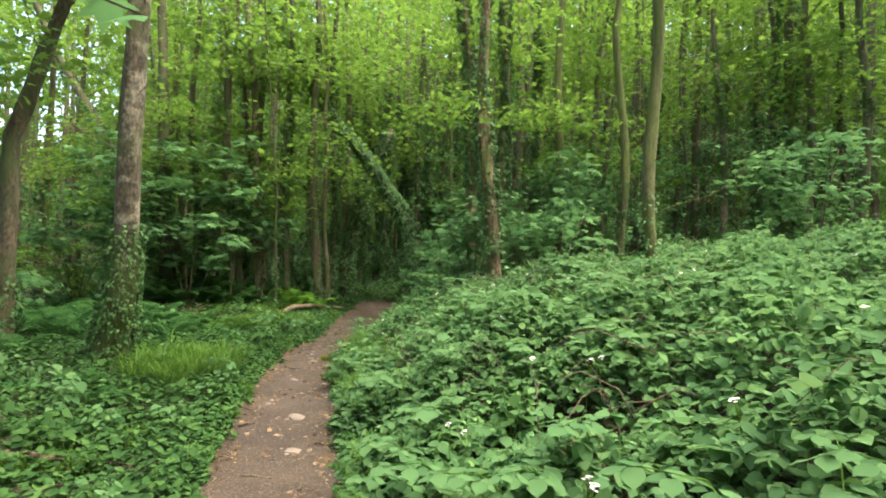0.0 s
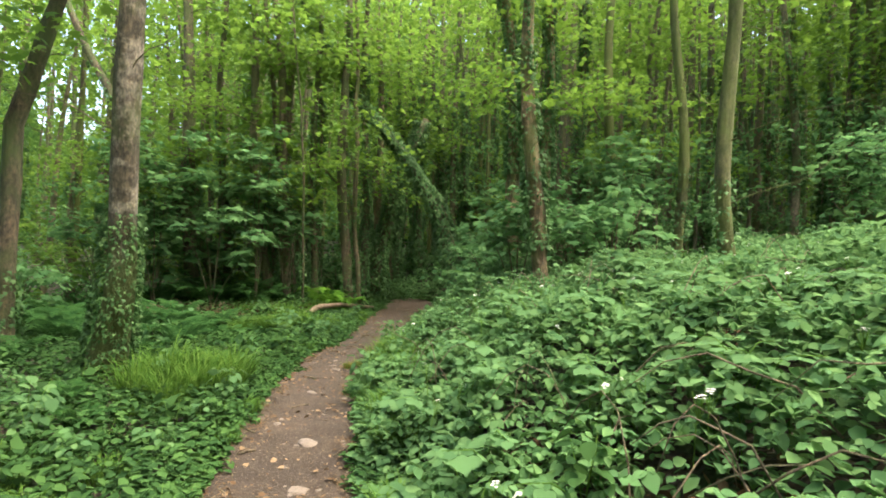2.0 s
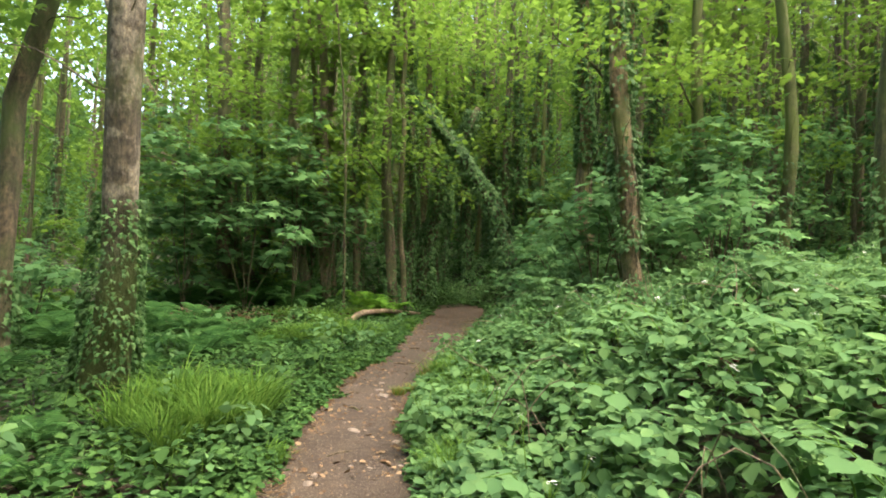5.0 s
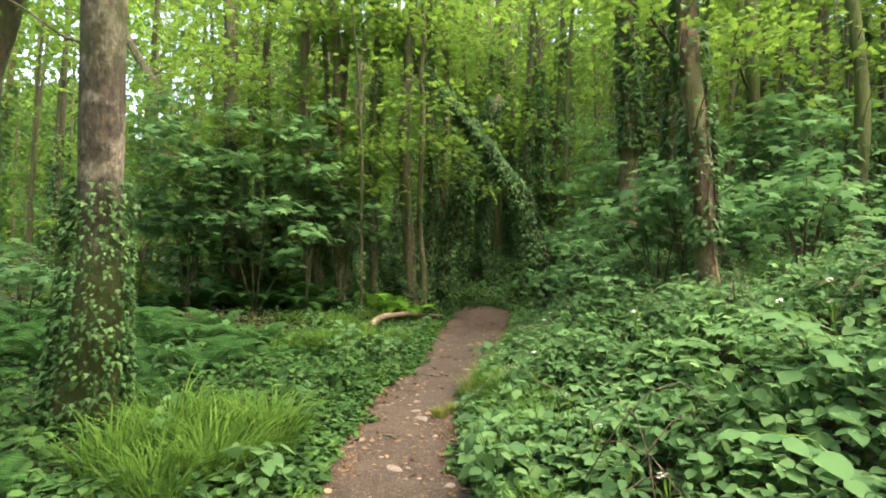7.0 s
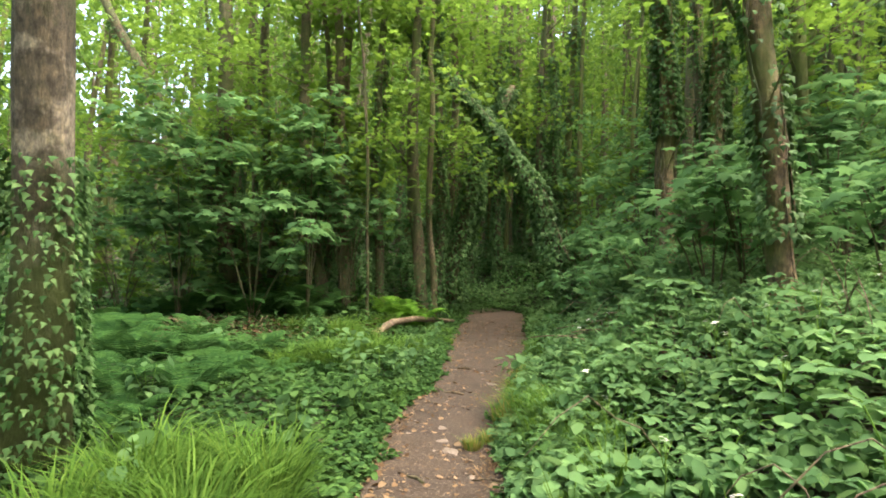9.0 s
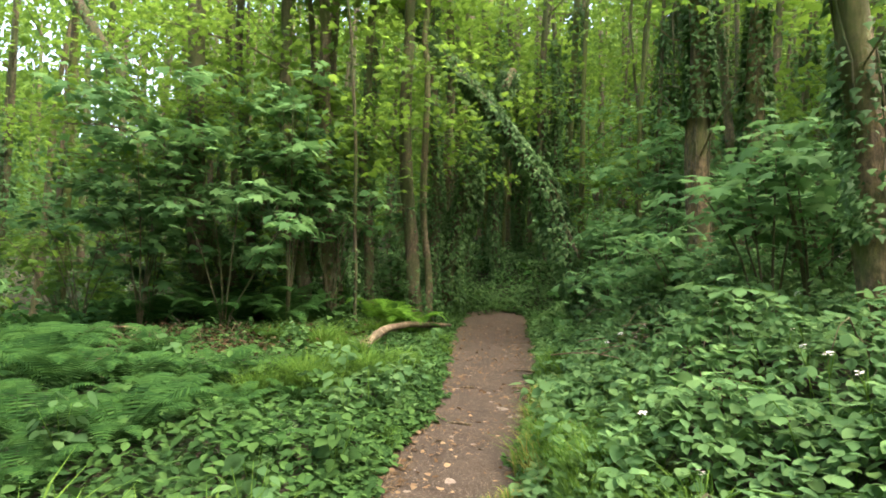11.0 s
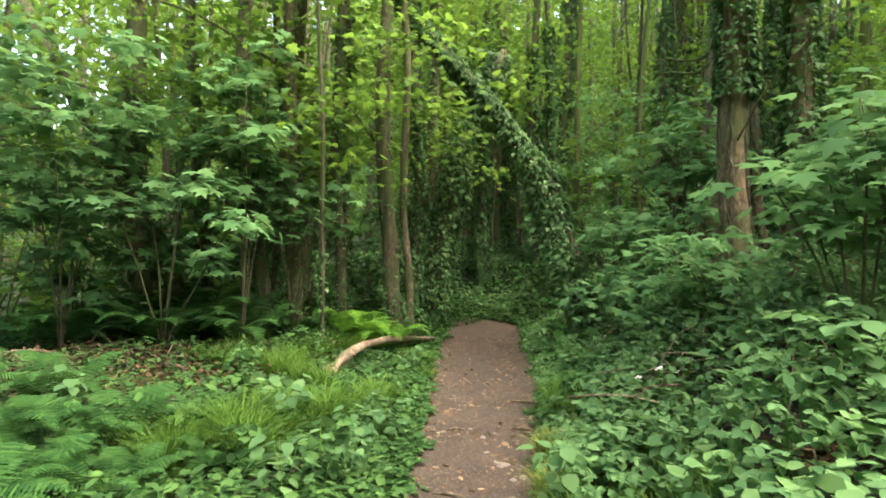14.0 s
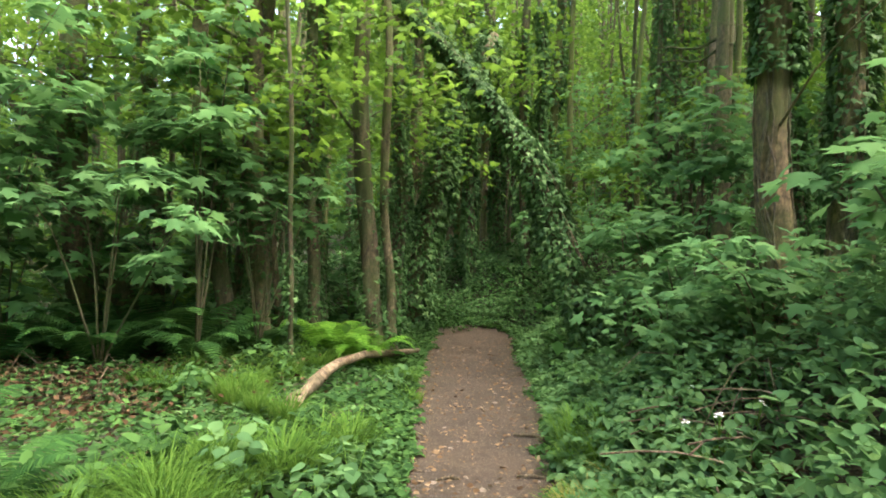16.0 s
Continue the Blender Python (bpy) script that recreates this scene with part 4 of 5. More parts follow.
def bramble_cover():
    rng = np.random.RandomState(21)
    m = 68000
    y = 0.3 + 17.5 * rng.rand(m) ** 1.35
    right = 0.05 + 9 * rng.rand(m) ** 1.15
    x = path_centre(y) + path_half(y) + right
    thick = bramble_height(x, y)
    h = thick * (1 - rng.rand(m) ** 2.0 * 0.7) + np.where(rng.rand(m) < 0.08, 0.18 * rng.rand(m), 0)
    base = np.stack([x, y, ground_z(x, y) + h], 1)
    base = base[~in_hollow(x, y, rng)]
    m = len(base)
    yaw = rng.rand(m) * 6.28
    tilt = rng.randn(m) * 0.46 + 0.34
    size = np.interp(rng.rand(m), [0, 0.35, 0.85, 1], [0.032, 0.050, 0.070, 0.098])
    for name, kind, pick in (("bramble_thicket", "ovate", base[:, 1] < 8.5), ("bramble_thicket", "oval", base[:, 1] >= 8.5)):
        P, Y, T, R, S = [], [], [], [], []
        k = int(pick.sum())
        for da, q in ((0, 1.0), (1.75, 0.85), (-1.75, 0.85)):
            P.append(base[pick])
            Y.append(yaw[pick] + da + rng.randn(k) * 0.12)
            T.append(tilt[pick] + rng.randn(k) * 0.25)
            R.append(rng.randn(k) * 0.38)
            S.append(size[pick] * q * (1.0 if kind == "ovate" else 1.1))
        me = scatter(name, kind, np.concatenate(P), np.concatenate(Y), np.concatenate(T), np.concatenate(R), np.concatenate(S), M_BRAMBLE)
        tagged(new(name, me), "dense bramble leaves in threes covering the bank", "bramble", kind="stuff")
    # smaller filling leaves between
    n = 105000
    y = 0.0 + 22 * rng.rand(n) ** 1.1
    right = 0.0 + 10 * rng.rand(n) ** 1.35
    x = path_centre(y) + path_half(y) + right
    keep = ~in_hollow(x, y, rng)
    x, y, right = x[keep], y[keep], right[keep]
    n = len(x)
    thick = 0.92 * bramble_height(x, y)
    pos = np.stack([x, y, ground_z(x, y) + thick * rng.rand(n) ** 0.45], 1)
    me = scatter("bramble_undergrowth", "oval", pos, rng.rand(n) * 6.28, rng.randn(n) * 0.4 + 0.2, rng.randn(n) * 0.3, 0.07 * (0.5 + rng.rand(n)), M_BRAMBLE)
    tagged(new("bramble_undergrowth", me), "small mixed leaves growing through the brambles", "undergrowth", kind="stuff")
    # brown dead leaves and canes in the hollows
    P = []
    for hx, hy, r in HOLLOWS:
        k = int(900 * r)
        q = np.stack([hx + r * 0.7 * rng.randn(k), hy + r * 0.7 * rng.randn(k)], 1)
        P.append(np.column_stack([q, ground_z(q[:, 0], q[:, 1]) + 0.02 + 0.16 * rng.rand(k) ** 2]))
    P = np.concatenate(P)
    k = len(P)
    me = scatter("dead_leaves", "ovate", P, rng.rand(k) * 6.28, rng.randn(k) * 0.5, rng.randn(k) * 0.5, 0.03 + 0.04 * rng.rand(k), M_RUSTLEAF)
    tagged(new("dead_leaves", me), "rust brown dead bramble leaves lying under the canes", "dead leaves", kind="stuff")
    for hx, hy, r in HOLLOWS:
        for k in range(5):
            a, l = rng.rand() * 6.28, 0.35 + 0.4 * rng.rand()
            cx, cy = hx + r * 0.5 * rng.randn(), hy + r * 0.5 * rng.randn()
            z = gz(cx, cy)
            pts = [(cx + math.cos(a + 0.5 * f) * l * (f - 0.4), cy + math.sin(a + 0.5 * f) * l * (f - 0.4), z + 0.05 + (0.30 + 0.1 * k % 3) * math.sin(2.2 * f + 0.3)) for f in (0, 0.2, 0.4, 0.6, 0.8, 1)]
            ob = wood("bramble_cane", pts, [0.0035, 0.0034, 0.003, 0.0028, 0.0024, 0.0018], M_CANE, "pale dead bramble cane arching over a brown hollow", "bramble cane")
            ob["group"] = "dead canes in the hollows"


def bramble_shoots():
    """Single shoots with large leaves of three leaflets, where the way passes close."""
    rng = np.random.RandomState(23)
    leaves = []
    for k in range(8):
        z = np.zeros(3)
        q = 0.062 + 0.006 * k
        yaw = np.array([0.0, 1.6, -1.6]) + rng.randn(3) * 0.12
        start = np.array([[0, 0.05, 0], [-0.008, 0.03, 0], [0.008, 0.03, 0]])
        leaves.append(scatter("leaf", "broad", start, yaw, 0.12 + 0.12 * rng.randn(3), 0.12 * rng.randn(3), q * np.array([1.0, 0.85, 0.85]), M_BRAMBLE))
    placed = 0
    while placed < 120:
        y = 1.6 + 7.6 * rng.rand()
        right = 0.35 + 3.2 * rng.rand()
        x = float(path_centre(y) + path_half(y)) + right
        if min(math.hypot(x - hx, y - hy) - r for hx, hy, r in HOLLOWS) < 0.05 or y < 0.9 + 0.4 * right:
            continue
        placed += 1
        top = float(bramble_height(np.array(x), np.array(y))) + 0.05 + 0.10 * rng.rand()
        thing = tagged(new("bramble_shoot"), "bramble shoot with large matt green leaves in threes", "bramble", "bramble shoots on the bank")
        thing.location = (x, y, gz(x, y))
        a = rng.rand() * 6.28
        line = [Vector((0.38 * f * f * math.cos(a), 0.38 * f * f * math.sin(a), top * math.sin(1.75 * f))) for f in (0, 0.25, 0.5, 0.75, 1)]
        v, f = tube(line, [0.004, 0.004, 0.0035, 0.003, 0.002], 5)
        link_part("stem", mesh_of("stem", v, f, M_GRASS), thing)
        for k in range(7):
            f = 0.42 + 0.58 * k / 6
            i = min(3, int(f * 4))
            p = line[i].lerp(line[i + 1], f * 4 - i)
            b = a + (1.4 if k % 2 else -1.4) + 0.5 * rng.randn() if k < 6 else a
            leaf = link_part("leaf", leaves[rng.randint(8)], thing)
            leaf.location = p
            leaf.rotation_euler = (-0.05 - 0.22 * rng.rand(), 0.15 * rng.randn(), b - 1.57)
            w = 0.75 + 0.4 * rng.rand()
            leaf.scale = (w, w, w)


bramble_cover()
bramble_shoots()


def left_cover():
    rng = np.random.RandomState(22)
    n = 120000
    y = 1.5 + 22 * rng.rand(n) ** 1.2
    left = 0.02 + 12 * rng.rand(n) ** 1.7
    x = path_centre(y) - path_half(y) - left
    patch = np.sin(2.3 * x + 0.5) * np.sin(1.7 * y + 1.1)
    thick = np.interp(left, [0, 0.25, 1, 4], [0.05, 0.14, 0.22, 0.26]) * (1 + 0.4 * patch)
    by_branch = (y > 10.9) & (y < 14.8) & (x < -2.75) & (x > -3.6)
    thick = np.where(by_branch, 0.10, thick)
    keep = rng.rand(n) < np.where((x < -3.6) & (y > 9.5), 0.6, 1.0)
    pos = np.stack([x, y, ground_z(x, y) + thick * rng.rand(n) ** 0.6], 1)[keep]
    n = len(pos)
    me = scatter("ground_cover", "oval", pos, rng.rand(n) * 6.28, rng.randn(n) * 0.35 + 0.15, rng.randn(n) * 0.3, 0.064 * (0.5 + rng.rand(n)), M_COVER)
    tagged(new("ground_cover", me), "low green leafy plants carpeting the verge", "ground cover", kind="stuff")
    n = 26000
    y = 5 + 14 * rng.rand(n)
    left = 0.6 + 8 * rng.rand(n)
    x = path_centre(y) - path_half(y) - left
    pos = np.stack([x, y, ground_z(x, y) + 0.12 * rng.rand(n)], 1)
    me = scatter("ground_ivy", "ivy", pos, rng.rand(n) * 6.28, rng.randn(n) * 0.3 + 0.1, rng.randn(n) * 0.3, 0.055 * (0.6 + rng.rand(n)), M_IVY)
    tagged(new("ground_ivy", me), "dark ivy creeping over the woodland floor", "ivy", kind="stuff")


left_cover()


def edge_growth():
    """Uneven small plants that lap over both edges of the path and close its far end."""
    rng = np.random.RandomState(28)
    n = 15000
    y = 2 + 15.2 * rng.rand(n)
    side = np.where(rng.rand(n) < 0.5, -1, 1)
    wave = 0.05 * np.sin(3.1 * y + side) + 0.05 * np.sin(7.3 * y + 2 * side) + 0.05 * np.sin(17 * y + 3 * side)
    out = wave + 0.30 * rng.rand(n) - 0.02
    x = path_centre(y) + side * (path_half(y) + out)
    z = ground_z(x, y) + 0.03 + 0.09 * rng.rand(n) * np.clip(out * 5 + 0.6, 0.2, 1)
    x2, y2 = rng.uniform(-4.6, -0.9, 9000), 16.1 + 3.6 * rng.rand(9000)
    keep = (y2 > 16.75 + 0.25 * np.sin(5 * x2)) | (np.abs(x2 - path_centre(y2)) > 0.62)
    x2, y2 = x2[keep], y2[keep]
    z2 = ground_z(x2, y2) + 0.02 + 0.16 * rng.rand(len(x2))
    x, y, z = np.concatenate([x, x2]), np.concatenate([y, y2]), np.concatenate([z, z2])
    n = len(x)
    me = scatter("edge_growth", "oval", np.stack([x, y, z], 1), rng.rand(n) * 6.28, rng.randn(n) * 0.35 + 0.15, rng.randn(n) * 0.3, 0.028 + 0.042 * rng.rand(n), M_COVER)
    tagged(new("edge_growth", me), "small green plants lapping over the path's edges", "ground cover", kind="stuff")


edge_growth()


def verge_plants():
    """Leafy shoots that stand above the low growth."""
    rng = np.random.RandomState(27)
    kinds = []
    for k in range(5):
        n = 46
        z = 0.06 + 0.3 * rng.rand(n)
        a = rng.rand(n) * 6.28
        r = 0.11 * rng.rand(n) + 0.02
        me = scatter("leafy_shoots", "ovate", np.stack([r * np.cos(a), r * np.sin(a), z], 1), a - 1.57, 0.25 + 0.4 * rng.randn(n), 0.3 * rng.randn(n), 0.04 + 0.05 * rng.rand(n), M_COVER if k % 2 else M_BRAMBLE)
        kinds.append(me)
    stalk = join([tube([Vector((0, 0, 0)), Vector((0.03 * math.cos(q), 0.03 * math.sin(q), 0.16)), Vector((0.08 * math.cos(q), 0.08 * math.sin(q), 0.33))], [0.003, 0.0025, 0.0015], 4) for q in (0, 2, 4)])
    stalk = mesh_of("stalk", stalk[0], stalk[1], M_GRASS)
    for k in range(170):
        y = 2.6 + 12.5 * rng.rand()
        side = -1 if k < 110 else 1
        x = float(path_centre(y)) + side * (float(path_half(y)) + 0.12 + 2.8 * rng.rand() ** 1.2)
        if 10.9 < y < 14.8 and -3.6 < x < -2.6:
            continue
        thing = tagged(new("leafy_plant"), "small leafy green plant standing in the verge", "plant", "leafy plants on the verge")
        s = 0.6 + 0.6 * rng.rand()
        lift = 0.0 if side < 0 else 0.12
        thing.location, thing.rotation_euler, thing.scale = (x, y, gz(x, y) + lift), (0.15 * rng.randn(), 0.15 * rng.randn(), rng.rand() * 6.28), (s, s, s)
        link_part("leafage", kinds[k % 5], thing, kind="stuff")
        link_part("stalk", stalk, thing)


verge_plants()


def blades(name, rng, n, spread, height, material):
    """Grass blades of five faces that bend outwards, one mesh."""
    verts, faces = [], []
    for _ in range(n):
        a, r = rng.random() * 6.28, spread * math.sqrt(rng.random())
        x, y = math.cos(a) * r, math.sin(a) * r
        h = height * (0.55 + 0.6 * rng.random()) * (1 - 0.3 * r / spread)
        b = a + (rng.random() - 0.5) * 2.2
        dx, dy, lean, w = math.cos(b), math.sin(b), h * (0.2 + 0.7 * rng.random()), 0.004 + 0.005 * rng.random()
        o = len(verts)
        for k, f in enumerate((0, 0.35, 0.7, 1)):
            px, py, pz = x + dx * lean * f * f, y + dy * lean * f * f, h * (f - 0.28 * f ** 3)
            ww = w * (1 - f * 0.75)
            if k < 3:
                verts += [(px - dy * ww, py + dx * ww, pz), (px + dy * ww, py - dx * ww, pz)]
            else:
                verts.append((px, py, pz))
        faces += [(o, o + 1, o + 3, o + 2), (o + 2, o + 3, o + 5, o + 4), (o + 4, o + 5, o + 6)]
    return mesh_of(name, verts, faces, material, False)


def grass_tufts():
    rng = random.Random(31)

    def bunches(count, n, spread, height, material):
        return [blades("tussock", rng, n, spread, height, material) for _ in range(count)]
    green = [bunches(5, 46, 0.14, 0.56, M_GRASS) for _ in range(3)]
    short = [bunches(4, 50, 0.18, 0.28, M_GRASS) for _ in range(2)]
    dry = [bunches(3, 45, 0.15, 0.34, M_DRYGRASS) + bunches(2, 35, 0.15, 0.36, M_GRASS) for _ in range(2)]

    def put(me, x, y, s, label, group):
        ob = tagged(new("grass_tuft"), label, "grass", group)
        for bunch in me:
            link_part("tussock", bunch, ob, kind="stuff")
        ob.location, ob.rotation_euler, ob.scale = (x, y, gz(x, y) - 0.01), (0, 0, rng.random() * 6.28), (s, s, s)
    for k in range(16):
        put(green[k % 3], -1.62 + 0.42 * (rng.random() - 0.5) * 2, 6.35 + 0.6 * (rng.random() - 0.5) * 2, 0.8 + 0.4 * rng.random(), "tall bright green grass tuft beside the path", "grass beside the pale tree")
    for k in range(26):
        put(green[k % 3], -2.75 + 0.5 * (rng.random() - 0.5) * 2, 10.2 + 1.1 * (rng.random() - 0.5) * 2, 0.55 + 0.35 * rng.random(), "soft green grass tuft in low plants", "grass along the verge")
    for k in range(34):
        put(green[k % 3], -4.15 + 0.65 * (rng.random() - 0.5) * 2, 12.6 + 1.3 * (rng.random() - 0.5) * 2, 0.6 + 0.35 * rng.random(), "green grass tuft before the fallen branch", "grass before the fallen branch")
    for k in range(26):
        y = 8.6 + 2.4 * rng.random()
        put(dry[k % 2], float(path_centre(y) + path_half(y)) + 0.08 + 0.4 * rng.random(), y, 0.7 + 0.4 * rng.random(), "yellowing grass tuft at the foot of the bank", "grass at the foot of the bank")
    for k in range(34):
        y = 7.4 + 4.2 * rng.random()
        put(green[k % 3], float(path_centre(y) + path_half(y)) + 0.12 + 0.75 * rng.random(), y, 0.55 + 0.45 * rng.random(), "green grass tuft mixed into the brambles", "grass at the foot of the bank")
    for k in range(30):
        y = 3 + 6.5 * rng.random()
        put(green[k % 3], float(path_centre(y) + path_half(y)) + 0.15 + 0.7 * rng.random() ** 1.5, y, 0.5 + 0.4 * rng.random(), "green grass tuft at the foot of the bank", "grass at the foot of the bank")
    straw = []
    for _ in range(2):
        me = blades("grass_tuft", rng, 90, 0.2, 0.22, M_DEADLEAF)
        straw.append(me)
    for k in range(34):
        y = 3.2 + 5.5 * rng.random()
        side = -1 if rng.random() < 0.75 else 1
        x = float(path_centre(y) + side * (path_half(y) + 0.02)) + 0.1 * (rng.random() - 0.5)
        ob = tagged(new("dry_grass", straw[k % 2]), "flattened dry straw coloured grass at the path's edge", "dry grass", "dry grass at the path's edge")
        ob.location, ob.rotation_euler, ob.scale = (x, y, gz(x, y)), (0, 0, rng.random() * 6.28), (0.8, 0.8, 0.25)
    for k in range(3):
        put(dry[k % 2], -0.72 + 0.09 * k, 8.25 + 0.13 * k, 0.45, "short yellowing moss and grass tuft on the path", "grass at the foot of the bank")
    for k in range(40):
        y = 4 + 12 * rng.random()
        put(short[k % 2], float(path_centre(y) - path_half(y)) - 0.05 - 1.4 * rng.random(), y, 0.6 + 0.5 * rng.random(), "short grass tuft at the path's edge", "grass along the verge")


grass_tufts()


def frond_mesh(rng, length, material=M_FERN):
    """An arching frond with its leaflets in pairs."""
    verts, faces = [], []
    n = 30
    bend = 0.5 + 0.3 * rng.random()
    line = [Vector((0.04 * math.sin(3 * f), length * (f - 0.15 * f ** 3) * 0.85, length * (1.25 * f - (bend + 0.35) * f * f))) for f in [i / n for i in range(n + 1)]]
    v, f = tube(line[::2], [0.004 * (1 - 0.8 * i / (n // 2)) for i in range(n // 2 + 1)], 4)
    verts += v
    faces += f
    for i in range(3, n):
        t = i / n
        w = length * 0.25 * math.sin(math.pi * min(1, (t * 0.92 + 0.06)) ** 0.75) * (1 - 0.25 * t)
        p, d = line[i], (line[i] - line[i - 1]).normalized()
        for side in (-1, 1):
            o = len(verts)
            tip = p + Vector((side * w, 0.25 * w, -0.2 * w))
            half = length / n * 0.30
            mid = p.lerp(tip, 0.5) + Vector((0, 0, 0.02 * w))
            verts += [p - d * half, p + d * half, mid + d * half * 0.85, mid - d * half * 0.85, tip]
            faces += [(o, o + 1, o + 2, o + 3), (o + 3, o + 2, o + 4)]
    return mesh_of("frond", verts, faces, material, False)


def ferns():
    rng = random.Random(41)
    fronds = [frond_mesh(rng, 0.75) for _ in range(4)]
    # fronds in the brightened colour, for the shaded ferns near the path's end
    young = [frond_mesh(rng, 0.75, M_BRIGHTFERN) for _ in range(2)]
    spots = [(-5.3, 12.9, 1.6), (-5.9, 12.5, 1.4), (-4.5, 13.2, 1.0), (-3.75, 13.8, 1.3), (-3.35, 13.8, 1.1), (-6.5, 12.4, 1.0), (-3.6, 7.8, 0.8), (-3.3, 8.6, 0.8), (-4.2, 8.6, 1.0), (-3.0, 7.4, 0.6),
             (-2.2, 8.2, 0.55), (-5.0, 9.0, 1.1), (-5.6, 8.4, 1.1), (-6.4, 9.4, 1.2), (-4.6, 9.9, 0.9), (-7.2, 10.5, 1.2), (-3.4, 10.4, 0.5), (-1.7, 5.3, 0.5), (-1.3, 4.9, 0.4), (-2.9, 5.2, 0.6), (-5.9, 7.4, 1.0),
             (-7.6, 12.4, 1.2), (-4.1, 11.6, 0.55), (-2.6, 9.3, 0.45), (-3.1, 6.9, 0.7),
             (-3.0, 8.0, 0.9), (-3.5, 9.3, 0.9), (-2.9, 8.8, 0.7), (-4.4, 7.6, 1.0), (-4.9, 8.2, 1.0), (-3.9, 9.0, 0.9), (-5.4, 9.6, 1.0), (-6.0, 8.6, 1.1), (-5.6, 12.2, 1.5), (-4.9, 12.7, 1.3), (-3.9, 6.4, 0.9), (-4.5, 6.0, 0.9), (-2.2, 5.6, 0.5), (-6.8, 11.9, 1.3)]
    for x, y, s in spots:
        thing = tagged(new("fern"), "green fern with arching fronds on the woodland floor", "fern", "ferns on the woodland floor")
        thing.location = (x, y, gz(x, y))
        a0 = rng.random() * 6.28
        for k in range(12):
            ob = link_part("frond", young[k % 2] if x > -3.9 and y > 13.5 else fronds[k % 4], thing)
            q = s * (0.85 + 0.45 * rng.random())
            ob.rotation_euler, ob.scale = (0.25 * rng.random(), 0.15 * (rng.random() - 0.5), a0 + k * 0.53 + 0.3 * rng.random()), (q, q, q)


ferns()


# fallen branch by the fern
wood("fallen_branch", [(-3.02, 11.25, 0.24), (-2.99, 11.45, 0.36), (-2.98, 11.75, 0.44), (-3.06, 12.2, 0.46), (-3.2, 12.8, 0.44), (-3.16, 13.4, 0.43), (-3.0, 14.0, 0.38), (-2.86, 14.7, 0.33)],
     [0.06, 0.066, 0.06, 0.055, 0.05, 0.048, 0.042, 0.03], M_DEADWOOD, "fallen bent branch with peeling tan bark lying by the path", "fallen branch", 3)
wood("fallen_branch", [(-1.9, 3.9, 0.0), (-1.55, 4.05, 0.01), (-1.2, 4.12, 0.0), (-0.95, 4.2, -0.03)], [0.028, 0.026, 0.022, 0.016], M_DEADWOOD, "pale dead stick lying in low plants by the path", "stick", 4)


